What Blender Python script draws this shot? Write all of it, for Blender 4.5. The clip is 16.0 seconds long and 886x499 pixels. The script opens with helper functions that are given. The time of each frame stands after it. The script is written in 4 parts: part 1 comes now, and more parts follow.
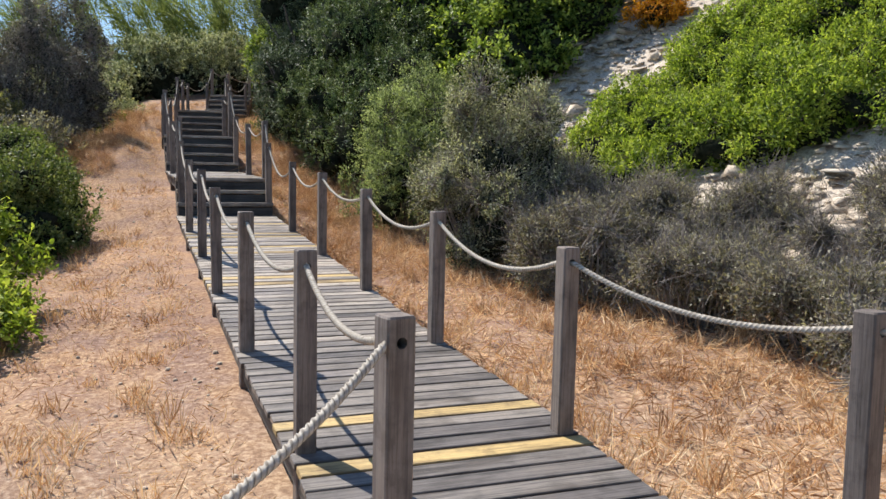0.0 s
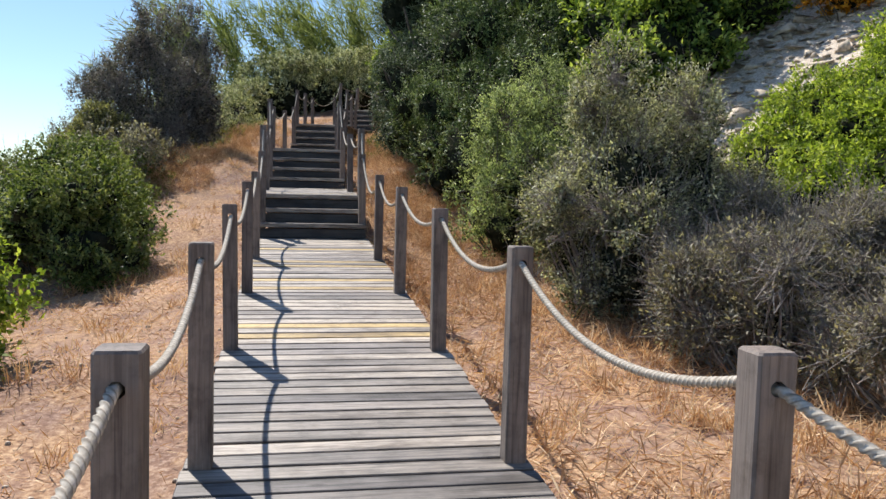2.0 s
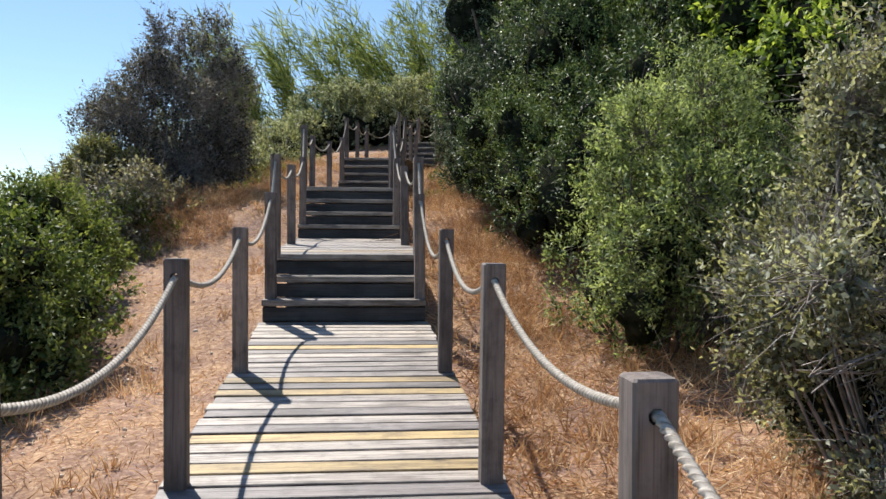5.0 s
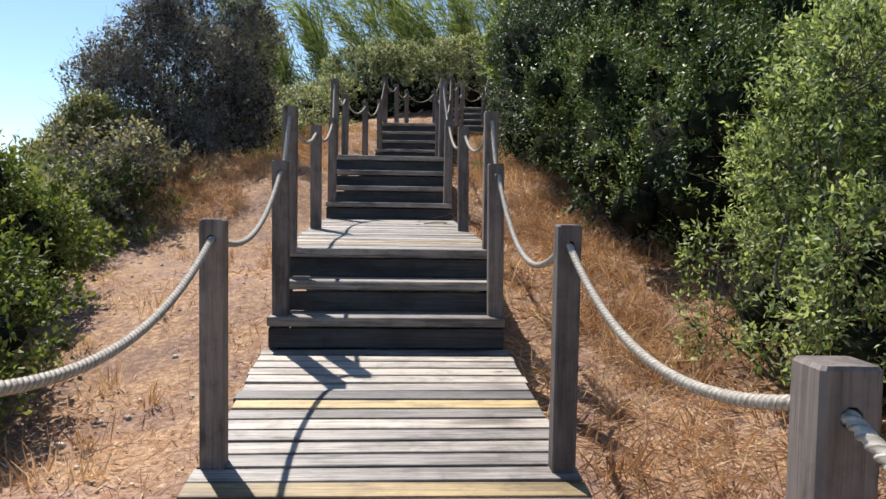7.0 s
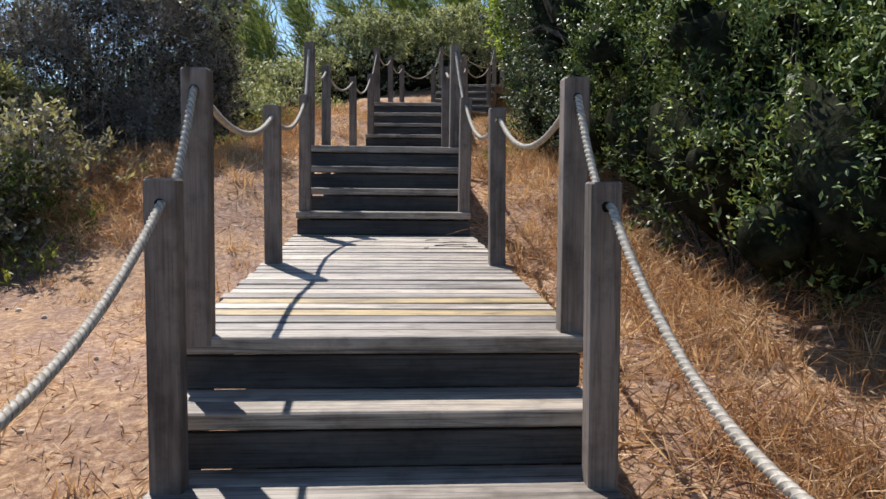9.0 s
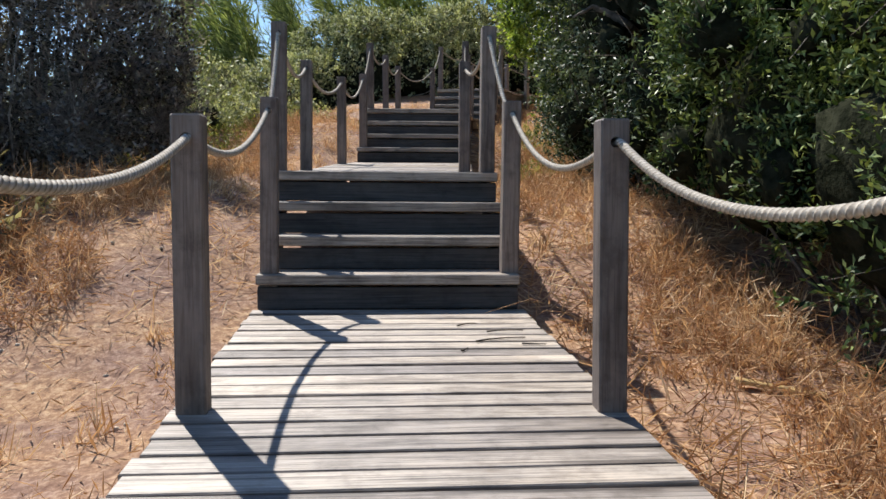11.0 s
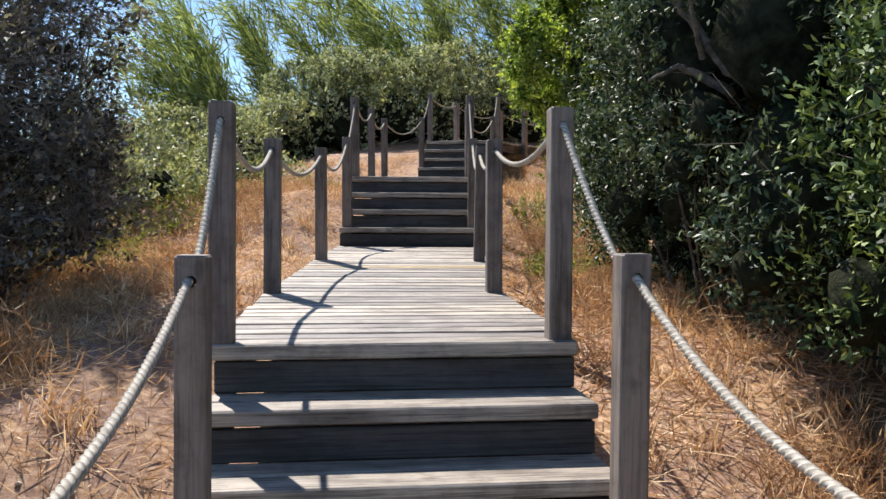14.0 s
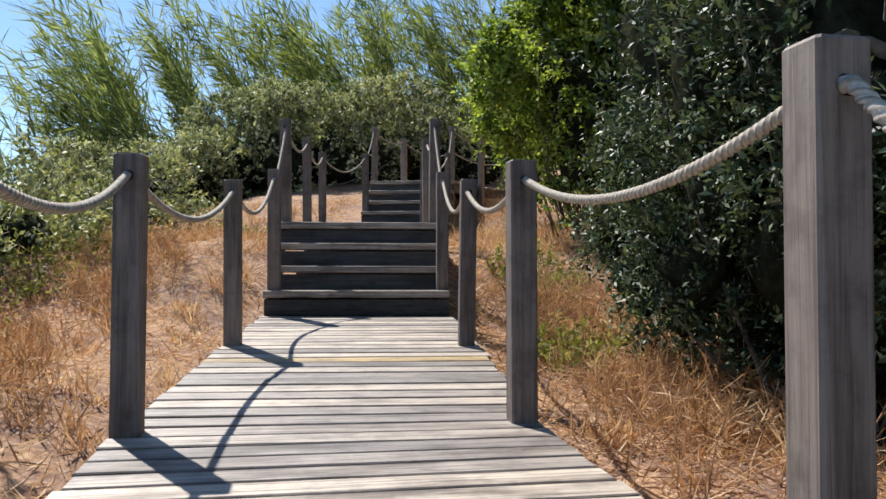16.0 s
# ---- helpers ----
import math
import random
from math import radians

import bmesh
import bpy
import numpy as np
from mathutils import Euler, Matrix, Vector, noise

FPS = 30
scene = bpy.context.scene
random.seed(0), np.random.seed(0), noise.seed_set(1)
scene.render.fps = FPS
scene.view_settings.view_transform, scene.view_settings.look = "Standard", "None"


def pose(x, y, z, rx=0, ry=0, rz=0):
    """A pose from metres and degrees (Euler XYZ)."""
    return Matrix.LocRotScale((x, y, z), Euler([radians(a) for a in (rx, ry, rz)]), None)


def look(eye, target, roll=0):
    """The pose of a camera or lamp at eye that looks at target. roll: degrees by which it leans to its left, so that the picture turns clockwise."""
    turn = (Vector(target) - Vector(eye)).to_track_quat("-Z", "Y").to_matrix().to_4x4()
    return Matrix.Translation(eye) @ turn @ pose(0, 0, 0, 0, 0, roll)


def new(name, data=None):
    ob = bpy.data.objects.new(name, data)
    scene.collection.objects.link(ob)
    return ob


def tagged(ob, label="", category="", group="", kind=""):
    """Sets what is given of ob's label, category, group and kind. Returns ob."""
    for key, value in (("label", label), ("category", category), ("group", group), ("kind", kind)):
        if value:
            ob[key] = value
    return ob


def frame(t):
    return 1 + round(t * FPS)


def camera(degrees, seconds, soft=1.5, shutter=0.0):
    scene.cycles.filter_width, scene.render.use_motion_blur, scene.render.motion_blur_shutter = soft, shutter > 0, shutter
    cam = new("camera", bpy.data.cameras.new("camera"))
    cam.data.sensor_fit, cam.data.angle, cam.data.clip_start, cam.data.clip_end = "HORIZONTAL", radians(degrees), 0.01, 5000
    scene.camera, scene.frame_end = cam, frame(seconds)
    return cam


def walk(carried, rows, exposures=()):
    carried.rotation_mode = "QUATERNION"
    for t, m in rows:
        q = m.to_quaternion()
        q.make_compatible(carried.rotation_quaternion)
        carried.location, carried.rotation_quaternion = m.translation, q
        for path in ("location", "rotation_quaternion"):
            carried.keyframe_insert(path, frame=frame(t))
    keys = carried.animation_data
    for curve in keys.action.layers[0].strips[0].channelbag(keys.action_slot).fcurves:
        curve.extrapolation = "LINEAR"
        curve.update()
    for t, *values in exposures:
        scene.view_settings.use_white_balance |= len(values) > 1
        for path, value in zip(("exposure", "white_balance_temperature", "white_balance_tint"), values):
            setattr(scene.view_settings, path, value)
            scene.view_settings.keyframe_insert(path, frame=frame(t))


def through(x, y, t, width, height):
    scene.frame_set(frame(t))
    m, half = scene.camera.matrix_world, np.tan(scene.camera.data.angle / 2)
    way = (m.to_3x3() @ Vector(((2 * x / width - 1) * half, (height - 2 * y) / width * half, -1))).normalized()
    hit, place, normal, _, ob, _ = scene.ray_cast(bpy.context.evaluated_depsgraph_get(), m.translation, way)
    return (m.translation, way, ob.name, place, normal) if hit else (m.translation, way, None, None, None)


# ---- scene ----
cam = camera(56.3, 16.0)
PATH = [
    (0, (0.151, 0.783, 1.255), (0.903, 2.629, 1.088), 0.8),
    (0.5, (0.434, 1.211, 1.250), (1.122, 3.086, 1.131), 0.4),
    (1, (0.702, 1.710, 1.218), (1.325, 3.608, 1.118), 0.8),
    (1.5, (0.976, 2.187, 1.209), (1.513, 4.110, 1.096), 1.0),
    (2, (1.187, 2.704, 1.232), (1.608, 4.655, 1.109), 1.3),
    (2.5, (1.294, 3.263, 1.275), (1.667, 5.225, 1.171), 0.5),
    (3, (1.387, 3.905, 1.342), (1.712, 5.878, 1.290), -0.6),
    (3.2, (1.402, 4.150, 1.351), (1.706, 6.127, 1.332), -0.3),
    (5.3, (1.671, 6.472, 1.457), (1.935, 8.454, 1.403), 0.4),
    (5.5, (1.680, 6.653, 1.469), (1.932, 8.636, 1.401), 0.1),
    (6, (1.645, 7.232, 1.495), (1.875, 9.217, 1.415), 0.3),
    (6.5, (1.628, 7.766, 1.510), (1.837, 9.753, 1.417), 0.5),
    (7, (1.630, 8.360, 1.529), (1.815, 10.348, 1.419), 0.9),
    (7.5, (1.644, 8.995, 1.588), (1.874, 10.978, 1.460), 0.8),
    (8, (1.676, 9.582, 1.635), (1.919, 11.562, 1.487), 0.6),
    (8.5, (1.675, 10.190, 1.688), (1.906, 12.171, 1.535), 0.5),
    (9, (1.678, 10.789, 1.751), (1.880, 12.773, 1.594), 0.6),
    (9.2, (1.682, 11.026, 1.751), (1.870, 13.011, 1.600), 0.9),
    (11.5, (1.633, 13.348, 2.061), (1.867, 15.329, 1.919), 0.4),
    (12, (1.601, 13.607, 2.161), (1.829, 15.585, 1.973), 0.4),
    (12.5, (1.592, 13.803, 2.274), (1.845, 15.774, 2.046), 1.1),
    (13, (1.621, 13.989, 2.427), (1.857, 15.964, 2.220), 1.1),
    (13.5, (1.597, 14.410, 2.457), (1.858, 16.389, 2.335), 0.3),
    (14, (1.615, 14.941, 2.505), (1.901, 16.919, 2.444), 0.3),
    (14.5, (1.645, 15.475, 2.524), (1.937, 17.454, 2.522), 1.0),
    (15, (1.679, 16.002, 2.560), (2.007, 17.975, 2.591), 0.4),
    (15.5, (1.718, 16.518, 2.591), (2.088, 18.484, 2.631), 0.1),
    (16, (1.717, 16.978, 2.624), (2.157, 18.928, 2.672), 0.1),
]
walk(cam, [(t, look(eye, target, roll)) for t, eye, target, roll in PATH],
     [(0.0, 0.22), (3.0, 0.25), (9.0, 0.26), (12.0, 0.33), (13.0, 0.44), (14.5, 0.55), (15.2, 0.5), (16.0, 0.33)])

# ---- world and light ----
SUN_AZ, SUN_EL = radians(23.0), radians(50.5)      # sun ahead, to the left of +y
sun_dir = Vector((-math.sin(SUN_AZ) * math.cos(SUN_EL), math.cos(SUN_AZ) * math.cos(SUN_EL), math.sin(SUN_EL)))
world = bpy.data.worlds.new("sky")
scene.world = world
world.use_nodes = True
wn = world.node_tree.nodes
sky = wn.new("ShaderNodeTexSky")
sky.sky_type = "NISHITA"
sky.sun_disc = False
sky.sun_elevation = SUN_EL
sky.sun_rotation = -SUN_AZ
sky.air_density, sky.dust_density, sky.ozone_density = 1.0, 0.1, 5.0
wn["Background"].inputs["Strength"].default_value = 0.125
world.node_tree.links.new(sky.outputs["Color"], wn["Background"].inputs["Color"])
sun = new("sun", bpy.data.lights.new("sun", "SUN"))
sun.data.energy, sun.data.angle, sun.data.color = 6.0, radians(0.55), (1.0, 0.955, 0.885)
sun.matrix_world = look(sun_dir * 50, (0, 0, 0))


# ---- materials ----
def material(name):
    m = bpy.data.materials.new(name)
    m.use_nodes = True
    nt = m.node_tree
    return m, nt, nt.nodes["Principled BSDF"]


def add(nt, kind, **inputs):
    n = nt.nodes.new("ShaderNode" + kind)
    for k, v in inputs.items():
        n.inputs[k.replace("_", " ")].default_value = v
    return n


def ramp(nt, fac, stops):
    n = nt.nodes.new("ShaderNodeValToRGB")
    e = n.color_ramp.elements
    while len(e) < len(stops):
        e.new(0.5)
    for k, (p, c) in zip(e, stops):
        k.position, k.color = p, (*c, 1) if len(c) == 3 else c
    nt.links.new(fac, n.inputs["Fac"])
    return n


def mix(nt, fac, a, b, mode="MIX"):
    n = nt.nodes.new("ShaderNodeMix")
    n.data_type, n.blend_type = "RGBA", mode
    for sock, v in ((n.inputs[0], fac), (n.inputs[6], a), (n.inputs[7], b)):
        if isinstance(v, (int, float)):
            sock.default_value = v
        elif isinstance(v, tuple):
            sock.default_value = (*v, 1)
        else:
            nt.links.new(v, sock)
    return n.outputs[2]


def bump(nt, bsdf, height, strength, distance):
    b = add(nt, "Bump", Strength=strength, Distance=distance)
    nt.links.new(height, b.inputs["Height"])
    nt.links.new(b.outputs["Normal"], bsdf.inputs["Normal"])


def wood(name, dark, light, axis, tint=0.25, rough=0.72, fine=55.0, edge=0.0):
    """Weathered timber: grain runs along the given local axis, each piece offset and toned by its own random number."""
    m, nt, p = material(name)
    tc, info = add(nt, "TexCoord"), add(nt, "ObjectInfo")
    off = add(nt, "VectorMath")
    off.operation = "MULTIPLY_ADD"
    comb = add(nt, "CombineXYZ")
    for i in range(3):
        nt.links.new(info.outputs["Random"], comb.inputs[i])
    nt.links.new(comb.outputs[0], off.inputs[0])
    off.inputs[1].default_value = (37.0, 53.0, 71.0)
    nt.links.new(tc.outputs["Object"], off.inputs[2])
    mp = add(nt, "Mapping")
    s = [fine, fine, fine]
    s[axis] = 2.2
    mp.inputs["Scale"].default_value = s
    nt.links.new(off.outputs[0], mp.inputs["Vector"])
    grain = add(nt, "TexNoise", Scale=1.0, Detail=5.0, Roughness=0.65, Distortion=0.6)
    nt.links.new(mp.outputs[0], grain.inputs["Vector"])
    mp2 = add(nt, "Mapping")
    s2 = [7.0, 7.0, 7.0]
    s2[axis] = 1.6
    mp2.inputs["Scale"].default_value = s2
    nt.links.new(off.outputs[0], mp2.inputs["Vector"])
    stain = add(nt, "TexNoise", Scale=1.0, Detail=4.0, Roughness=0.6)
    nt.links.new(mp2.outputs[0], stain.inputs["Vector"])
    g = ramp(nt, grain.outputs["Fac"], [(0.36, dark), (0.49, tuple(0.35 * a + 0.65 * b for a, b in zip(dark, light))), (0.64, light)])
    st = ramp(nt, stain.outputs["Fac"], [(0.34, (0.3, 0.26, 0.23)), (0.5, (0.95, 0.95, 0.95)), (0.66, (1.12, 1.09, 1.04))])
    c = mix(nt, 0.75, g.outputs[0], st.outputs[0], "MULTIPLY")
    tone = ramp(nt, info.outputs["Random"], [(0.0, (1 - tint, 1 - tint, 1 - tint * 0.9)), (0.5, (1, 1, 1)), (1.0, (1 + tint * 0.6, 1 + tint * 0.55, 1 + tint * 0.45))])
    c = mix(nt, 1.0, c, tone.outputs[0], "MULTIPLY")
    knot = add(nt, "TexVoronoi", Scale=1.0)
    mp3 = add(nt, "Mapping")
    s3 = [6.0, 6.0, 6.0]
    s3[axis] = 2.3
    mp3.inputs["Scale"].default_value = s3
    nt.links.new(off.outputs[0], mp3.inputs["Vector"])
    nt.links.new(mp3.outputs[0], knot.inputs["Vector"])
    k = ramp(nt, knot.outputs["Distance"], [(0.05, (0.35, 0.3, 0.27)), (0.11, (1, 1, 1))])
    c = mix(nt, 0.8, c, k.outputs[0], "MULTIPLY")
    mp4 = add(nt, "Mapping")
    s4 = [260.0, 260.0, 260.0]
    s4[axis] = 3.5
    mp4.inputs["Scale"].default_value = s4
    nt.links.new(off.outputs[0], mp4.inputs["Vector"])
    crack = add(nt, "TexNoise", Scale=1.0, Detail=2.0, Roughness=0.5)
    nt.links.new(mp4.outputs[0], crack.inputs["Vector"])
    k = ramp(nt, crack.outputs["Fac"], [(0.30, (0.3, 0.27, 0.25)), (0.40, (1, 1, 1))])
    c = mix(nt, 0.5, c, k.outputs[0], "MULTIPLY")
    blot = add(nt, "TexNoise", Scale=9.0, Detail=7.0, Roughness=0.7)
    nt.links.new(off.outputs[0], blot.inputs["Vector"])
    k = ramp(nt, blot.outputs["Fac"], [(0.36, (0.62, 0.6, 0.58)), (0.5, (1, 1, 1)), (0.66, (1.14, 1.12, 1.08))])
    c = mix(nt, 0.8, c, k.outputs[0], "MULTIPLY")
    if edge:
        sep = add(nt, "SeparateXYZ")
        nt.links.new(tc.outputs["Object"], sep.inputs[0])
        ab = add(nt, "Math")
        ab.operation = "ABSOLUTE"
        nt.links.new(sep.outputs[1], ab.inputs[0])
        rag = add(nt, "Math")
        rag.operation = "MULTIPLY_ADD"
        nt.links.new(stain.outputs["Fac"], rag.inputs[0])
        rag.inputs[1].default_value = -0.035
        nt.links.new(ab.outputs[0], rag.inputs[2])
        k = ramp(nt, rag.outputs[0], [(edge - 0.034, (1, 1, 1)), (edge - 0.014, (0.5, 0.47, 0.45))])
        c = mix(nt, 1.0, c, k.outputs[0], "MULTIPLY")
    nt.links.new(c, p.inputs["Base Color"])
    p.inputs["Roughness"].default_value = rough
    bump(nt, p, grain.outputs["Fac"], 0.5, 0.004)
    return m


def foliage(name, dark, mid, light, through=0.32, rough=0.55, scale=1.2, glow=(1.4, 1.4, 0.65)):
    m, nt, p = material(name)
    geo, tc = add(nt, "NewGeometry"), add(nt, "TexCoord")
    n = add(nt, "TexNoise", Scale=scale, Detail=3.0)
    nt.links.new(tc.outputs["Object"], n.inputs["Vector"])
    mth = add(nt, "Math")
    mth.operation = "MULTIPLY_ADD"
    nt.links.new(n.outputs["Fac"], mth.inputs[0])
    mth.inputs[1].default_value = 0.9
    sub = add(nt, "Math")
    sub.operation = "MULTIPLY_ADD"
    nt.links.new(geo.outputs["Random Per Island"], sub.inputs[0])
    sub.inputs[1].default_value, sub.inputs[2].default_value = 0.6, -0.25
    clump = add(nt, "TexNoise", Scale=scale * 5.5, Detail=2.0)
    nt.links.new(tc.outputs["Object"], clump.inputs["Vector"])
    cl = add(nt, "Math")
    cl.operation = "MULTIPLY_ADD"
    nt.links.new(clump.outputs["Fac"], cl.inputs[0])
    cl.inputs[1].default_value = 0.5
    young = add(nt, "Attribute")
    young.attribute_name = "young"
    yo = add(nt, "Math")
    yo.operation = "MULTIPLY_ADD"
    nt.links.new(young.outputs["Fac"], yo.inputs[0])
    yo.inputs[1].default_value, yo.inputs[2].default_value = 0.34, -0.38
    nt.links.new(yo.outputs[0], cl.inputs[2])
    sum_ = add(nt, "Math")
    nt.links.new(sub.outputs[0], sum_.inputs[0])
    nt.links.new(cl.outputs[0], sum_.inputs[1])
    nt.links.new(sum_.outputs[0], mth.inputs[2])
    c = ramp(nt, mth.outputs[0], [(0.15, dark), (0.5, mid), (0.85, light)])
    nt.links.new(c.outputs[0], p.inputs["Base Color"])
    p.inputs["Roughness"].default_value = rough
    p.inputs["Specular IOR Level"].default_value = 0.16
    tr = add(nt, "BsdfTranslucent")
    warm = mix(nt, 1.0, c.outputs[0], glow, "MULTIPLY")
    nt.links.new(warm, tr.inputs["Color"])
    ms = add(nt, "MixShader", Fac=through)
    nt.links.new(p.outputs[0], ms.inputs[1])
    nt.links.new(tr.outputs[0], ms.inputs[2])
    nt.links.new(ms.outputs[0], nt.nodes["Material Output"].inputs["Surface"])
    return m


def plain(name, a, b, scale, rough=0.8, relief=0.3, dist=0.01, detail=6.0):
    m, nt, p = material(name)
    tc = add(nt, "TexCoord")
    n = add(nt, "TexNoise", Scale=scale, Detail=detail, Roughness=0.62)
    nt.links.new(tc.outputs["Object"], n.inputs["Vector"])
    c = ramp(nt, n.outputs["Fac"], [(0.37, a), (0.64, b)])
    nt.links.new(c.outputs[0], p.inputs["Base Color"])
    p.inputs["Roughness"].default_value = rough
    bump(nt, p, n.outputs["Fac"], relief, dist)
    return m


M_PLANK = wood("weathered_grey_plank", (0.16, 0.134, 0.114), (0.54, 0.47, 0.40), 0, 0.5, 0.52, 100.0, 0.0575)
M_OLDPLANK = wood("dark_weathered_plank", (0.085, 0.075, 0.068), (0.30, 0.262, 0.23), 0, 0.4, 0.55, 100.0, 0.0575)
M_NEWPLANK = wood("newer_yellow_pine_plank", (0.28, 0.185, 0.075), (0.58, 0.42, 0.18), 0, 0.25, 0.6, 90.0, 0.0575)
M_RISER = wood("dark_riser_timber", (0.027, 0.025, 0.025), (0.078, 0.071, 0.068), 0, 0.3, 0.7, 90.0)
M_STEP = wood("weathered_step_timber", (0.115, 0.092, 0.078), (0.43, 0.37, 0.31), 0, 0.25, 0.52, 95.0)
M_POST = wood("weathered_post_timber", (0.125, 0.098, 0.084), (0.225, 0.184, 0.16), 2, 0.3, 0.72, 60.0)
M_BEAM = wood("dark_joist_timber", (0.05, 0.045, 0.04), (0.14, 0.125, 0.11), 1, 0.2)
M_ROPE = plain("cream_twisted_rope", (0.40, 0.35, 0.285), (0.64, 0.58, 0.495), 60, 0.85, 0.5, 0.003)
def groove_shade(m):
    """Paints shade into the grooves between the strands and lightens the strand crests."""
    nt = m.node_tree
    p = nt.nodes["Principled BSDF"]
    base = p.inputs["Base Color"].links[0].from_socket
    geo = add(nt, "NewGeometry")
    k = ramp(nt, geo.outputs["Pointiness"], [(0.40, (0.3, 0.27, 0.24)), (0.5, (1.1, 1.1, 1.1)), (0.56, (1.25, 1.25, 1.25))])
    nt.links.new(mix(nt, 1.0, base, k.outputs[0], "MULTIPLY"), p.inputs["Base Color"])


groove_shade(M_ROPE)
M_BARK = plain("grey_brown_bark", (0.05, 0.04, 0.032), (0.19, 0.155, 0.12), 18, 0.9, 0.6, 0.01)
M_TWIG = plain("dry_twig", (0.15, 0.125, 0.11), (0.37, 0.325, 0.28), 14, 0.9, 0.3, 0.004)
# near-black crown filler: the shade between the leaves is put into its colour
M_CORE = plain("crown_shade_filler", (0.011, 0.013, 0.008), (0.038, 0.04, 0.026), 9, 1.0, 0.8, 0.05)
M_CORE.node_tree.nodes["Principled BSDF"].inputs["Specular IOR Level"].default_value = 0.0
M_LENTISK = foliage("glossy_lentisk_leaf", (0.014, 0.027, 0.009), (0.085, 0.13, 0.037), (0.37, 0.44, 0.165), 0.1, 0.48)
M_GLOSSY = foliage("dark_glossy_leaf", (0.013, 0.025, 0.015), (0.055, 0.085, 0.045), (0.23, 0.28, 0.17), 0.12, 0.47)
M_BRIGHT = foliage("bright_green_leaf", (0.055, 0.09, 0.014), (0.21, 0.29, 0.045), (0.44, 0.50, 0.11), 0.45)
M_DARK = foliage("dark_shrub_leaf", (0.038, 0.036, 0.036), (0.13, 0.12, 0.112), (0.34, 0.31, 0.285), 0.22)
M_GREY = foliage("grey_shrub_leaf", (0.055, 0.058, 0.036), (0.225, 0.23, 0.145), (0.60, 0.59, 0.44), 0.3)
M_PALE = foliage("pale_olive_leaf", (0.042, 0.062, 0.022), (0.215, 0.262, 0.105), (0.52, 0.57, 0.27), 0.38, 0.5, 1.8, (1.25, 1.3, 0.75))
M_SCRUB = foliage("dry_scrub_leaf", (0.085, 0.078, 0.055), (0.245, 0.22, 0.16), (0.50, 0.455, 0.35), 0.28)
M_OLIVE = foliage("olive_shrub_leaf", (0.04, 0.065, 0.018), (0.12, 0.16, 0.048), (0.27, 0.30, 0.115), 0.32)
M_BRAMBLE = foliage("bramble_leaf", (0.07, 0.085, 0.04), (0.27, 0.295, 0.15), (0.64, 0.64, 0.42), 0.2)
M_REED = foliage("reed_leaf", (0.08, 0.11, 0.045), (0.21, 0.255, 0.115), (0.43, 0.46, 0.25), 0.5)
M_LEAFY = foliage("leafy_tree_leaf", (0.032, 0.058, 0.012), (0.14, 0.205, 0.04), (0.42, 0.50, 0.13), 0.4)
M_FEATHER = foliage("feathery_olive_leaf", (0.06, 0.062, 0.026), (0.20, 0.20, 0.082), (0.43, 0.41, 0.2), 0.35)
M_ORANGE = foliage("orange_dry_shrub_leaf", (0.25, 0.1, 0.01), (0.5, 0.22, 0.02), (0.7, 0.36, 0.04), 0.3)
M_STRAW = foliage("dry_straw", (0.33, 0.185, 0.095), (0.60, 0.385, 0.205), (0.9, 0.73, 0.49), 0.28, 0.7, 0.7, (1.1, 0.95, 0.75))
M_STONE = plain("pale_limestone", (0.34, 0.27, 0.20), (0.70, 0.59, 0.47), 6, 0.95, 0.7, 0.03)


def ground_material():
    m, nt, p = material("dry_grass_soil")
    tc = add(nt, "TexCoord")
    fine = add(nt, "TexNoise", Scale=24.0, Detail=9.0, Roughness=0.8)
    mid = add(nt, "TexNoise", Scale=2.2, Detail=5.0, Roughness=0.6)
    big = add(nt, "TexNoise", Scale=0.55, Detail=4.0)
    for n in (fine, mid, big):
        nt.links.new(tc.outputs["Object"], n.inputs["Vector"])
    soil = ramp(nt, fine.outputs["Fac"], [(0.38, (0.18, 0.09, 0.06)), (0.5, (0.275, 0.162, 0.117)), (0.63, (0.49, 0.34, 0.265))])
    straw = ramp(nt, fine.outputs["Fac"], [(0.38, (0.2, 0.105, 0.06)), (0.5, (0.385, 0.222, 0.124)), (0.63, (0.65, 0.455, 0.28))])
    f = ramp(nt, mid.outputs["Fac"], [(0.4, (0, 0, 0)), (0.6, (1, 1, 1))])
    c = mix(nt, f.outputs[0], soil.outputs[0], straw.outputs[0])
    g = ramp(nt, big.outputs["Fac"], [(0.35, (0.8, 0.78, 0.75)), (0.65, (1.05, 1.04, 1.0))])
    c = mix(nt, 1.0, c, g.outputs[0], "MULTIPLY")
    # sun-bleached cut grass at the foot of the path
    pale = add(nt, "Attribute")
    pale.attribute_name = "bleached"
    b_ = ramp(nt, fine.outputs["Fac"], [(0.38, (0.24, 0.15, 0.09)), (0.5, (0.42, 0.285, 0.178)), (0.63, (0.68, 0.535, 0.37))])
    c = mix(nt, pale.outputs["Fac"], c, b_.outputs[0])
    # stony pale soil on the steep bank
    att = add(nt, "Attribute")
    att.attribute_name = "stony"
    rock = ramp(nt, fine.outputs["Fac"], [(0.38, (0.33, 0.26, 0.195)), (0.5, (0.56, 0.47, 0.375)), (0.63, (0.74, 0.655, 0.55))])
    c = mix(nt, att.outputs["Fac"], c, rock.outputs[0])
    nt.links.new(c, p.inputs["Base Color"])
    p.inputs["Roughness"].default_value = 0.95
    bump(nt, p, fine.outputs["Fac"], 0.5, 0.012)
    return m


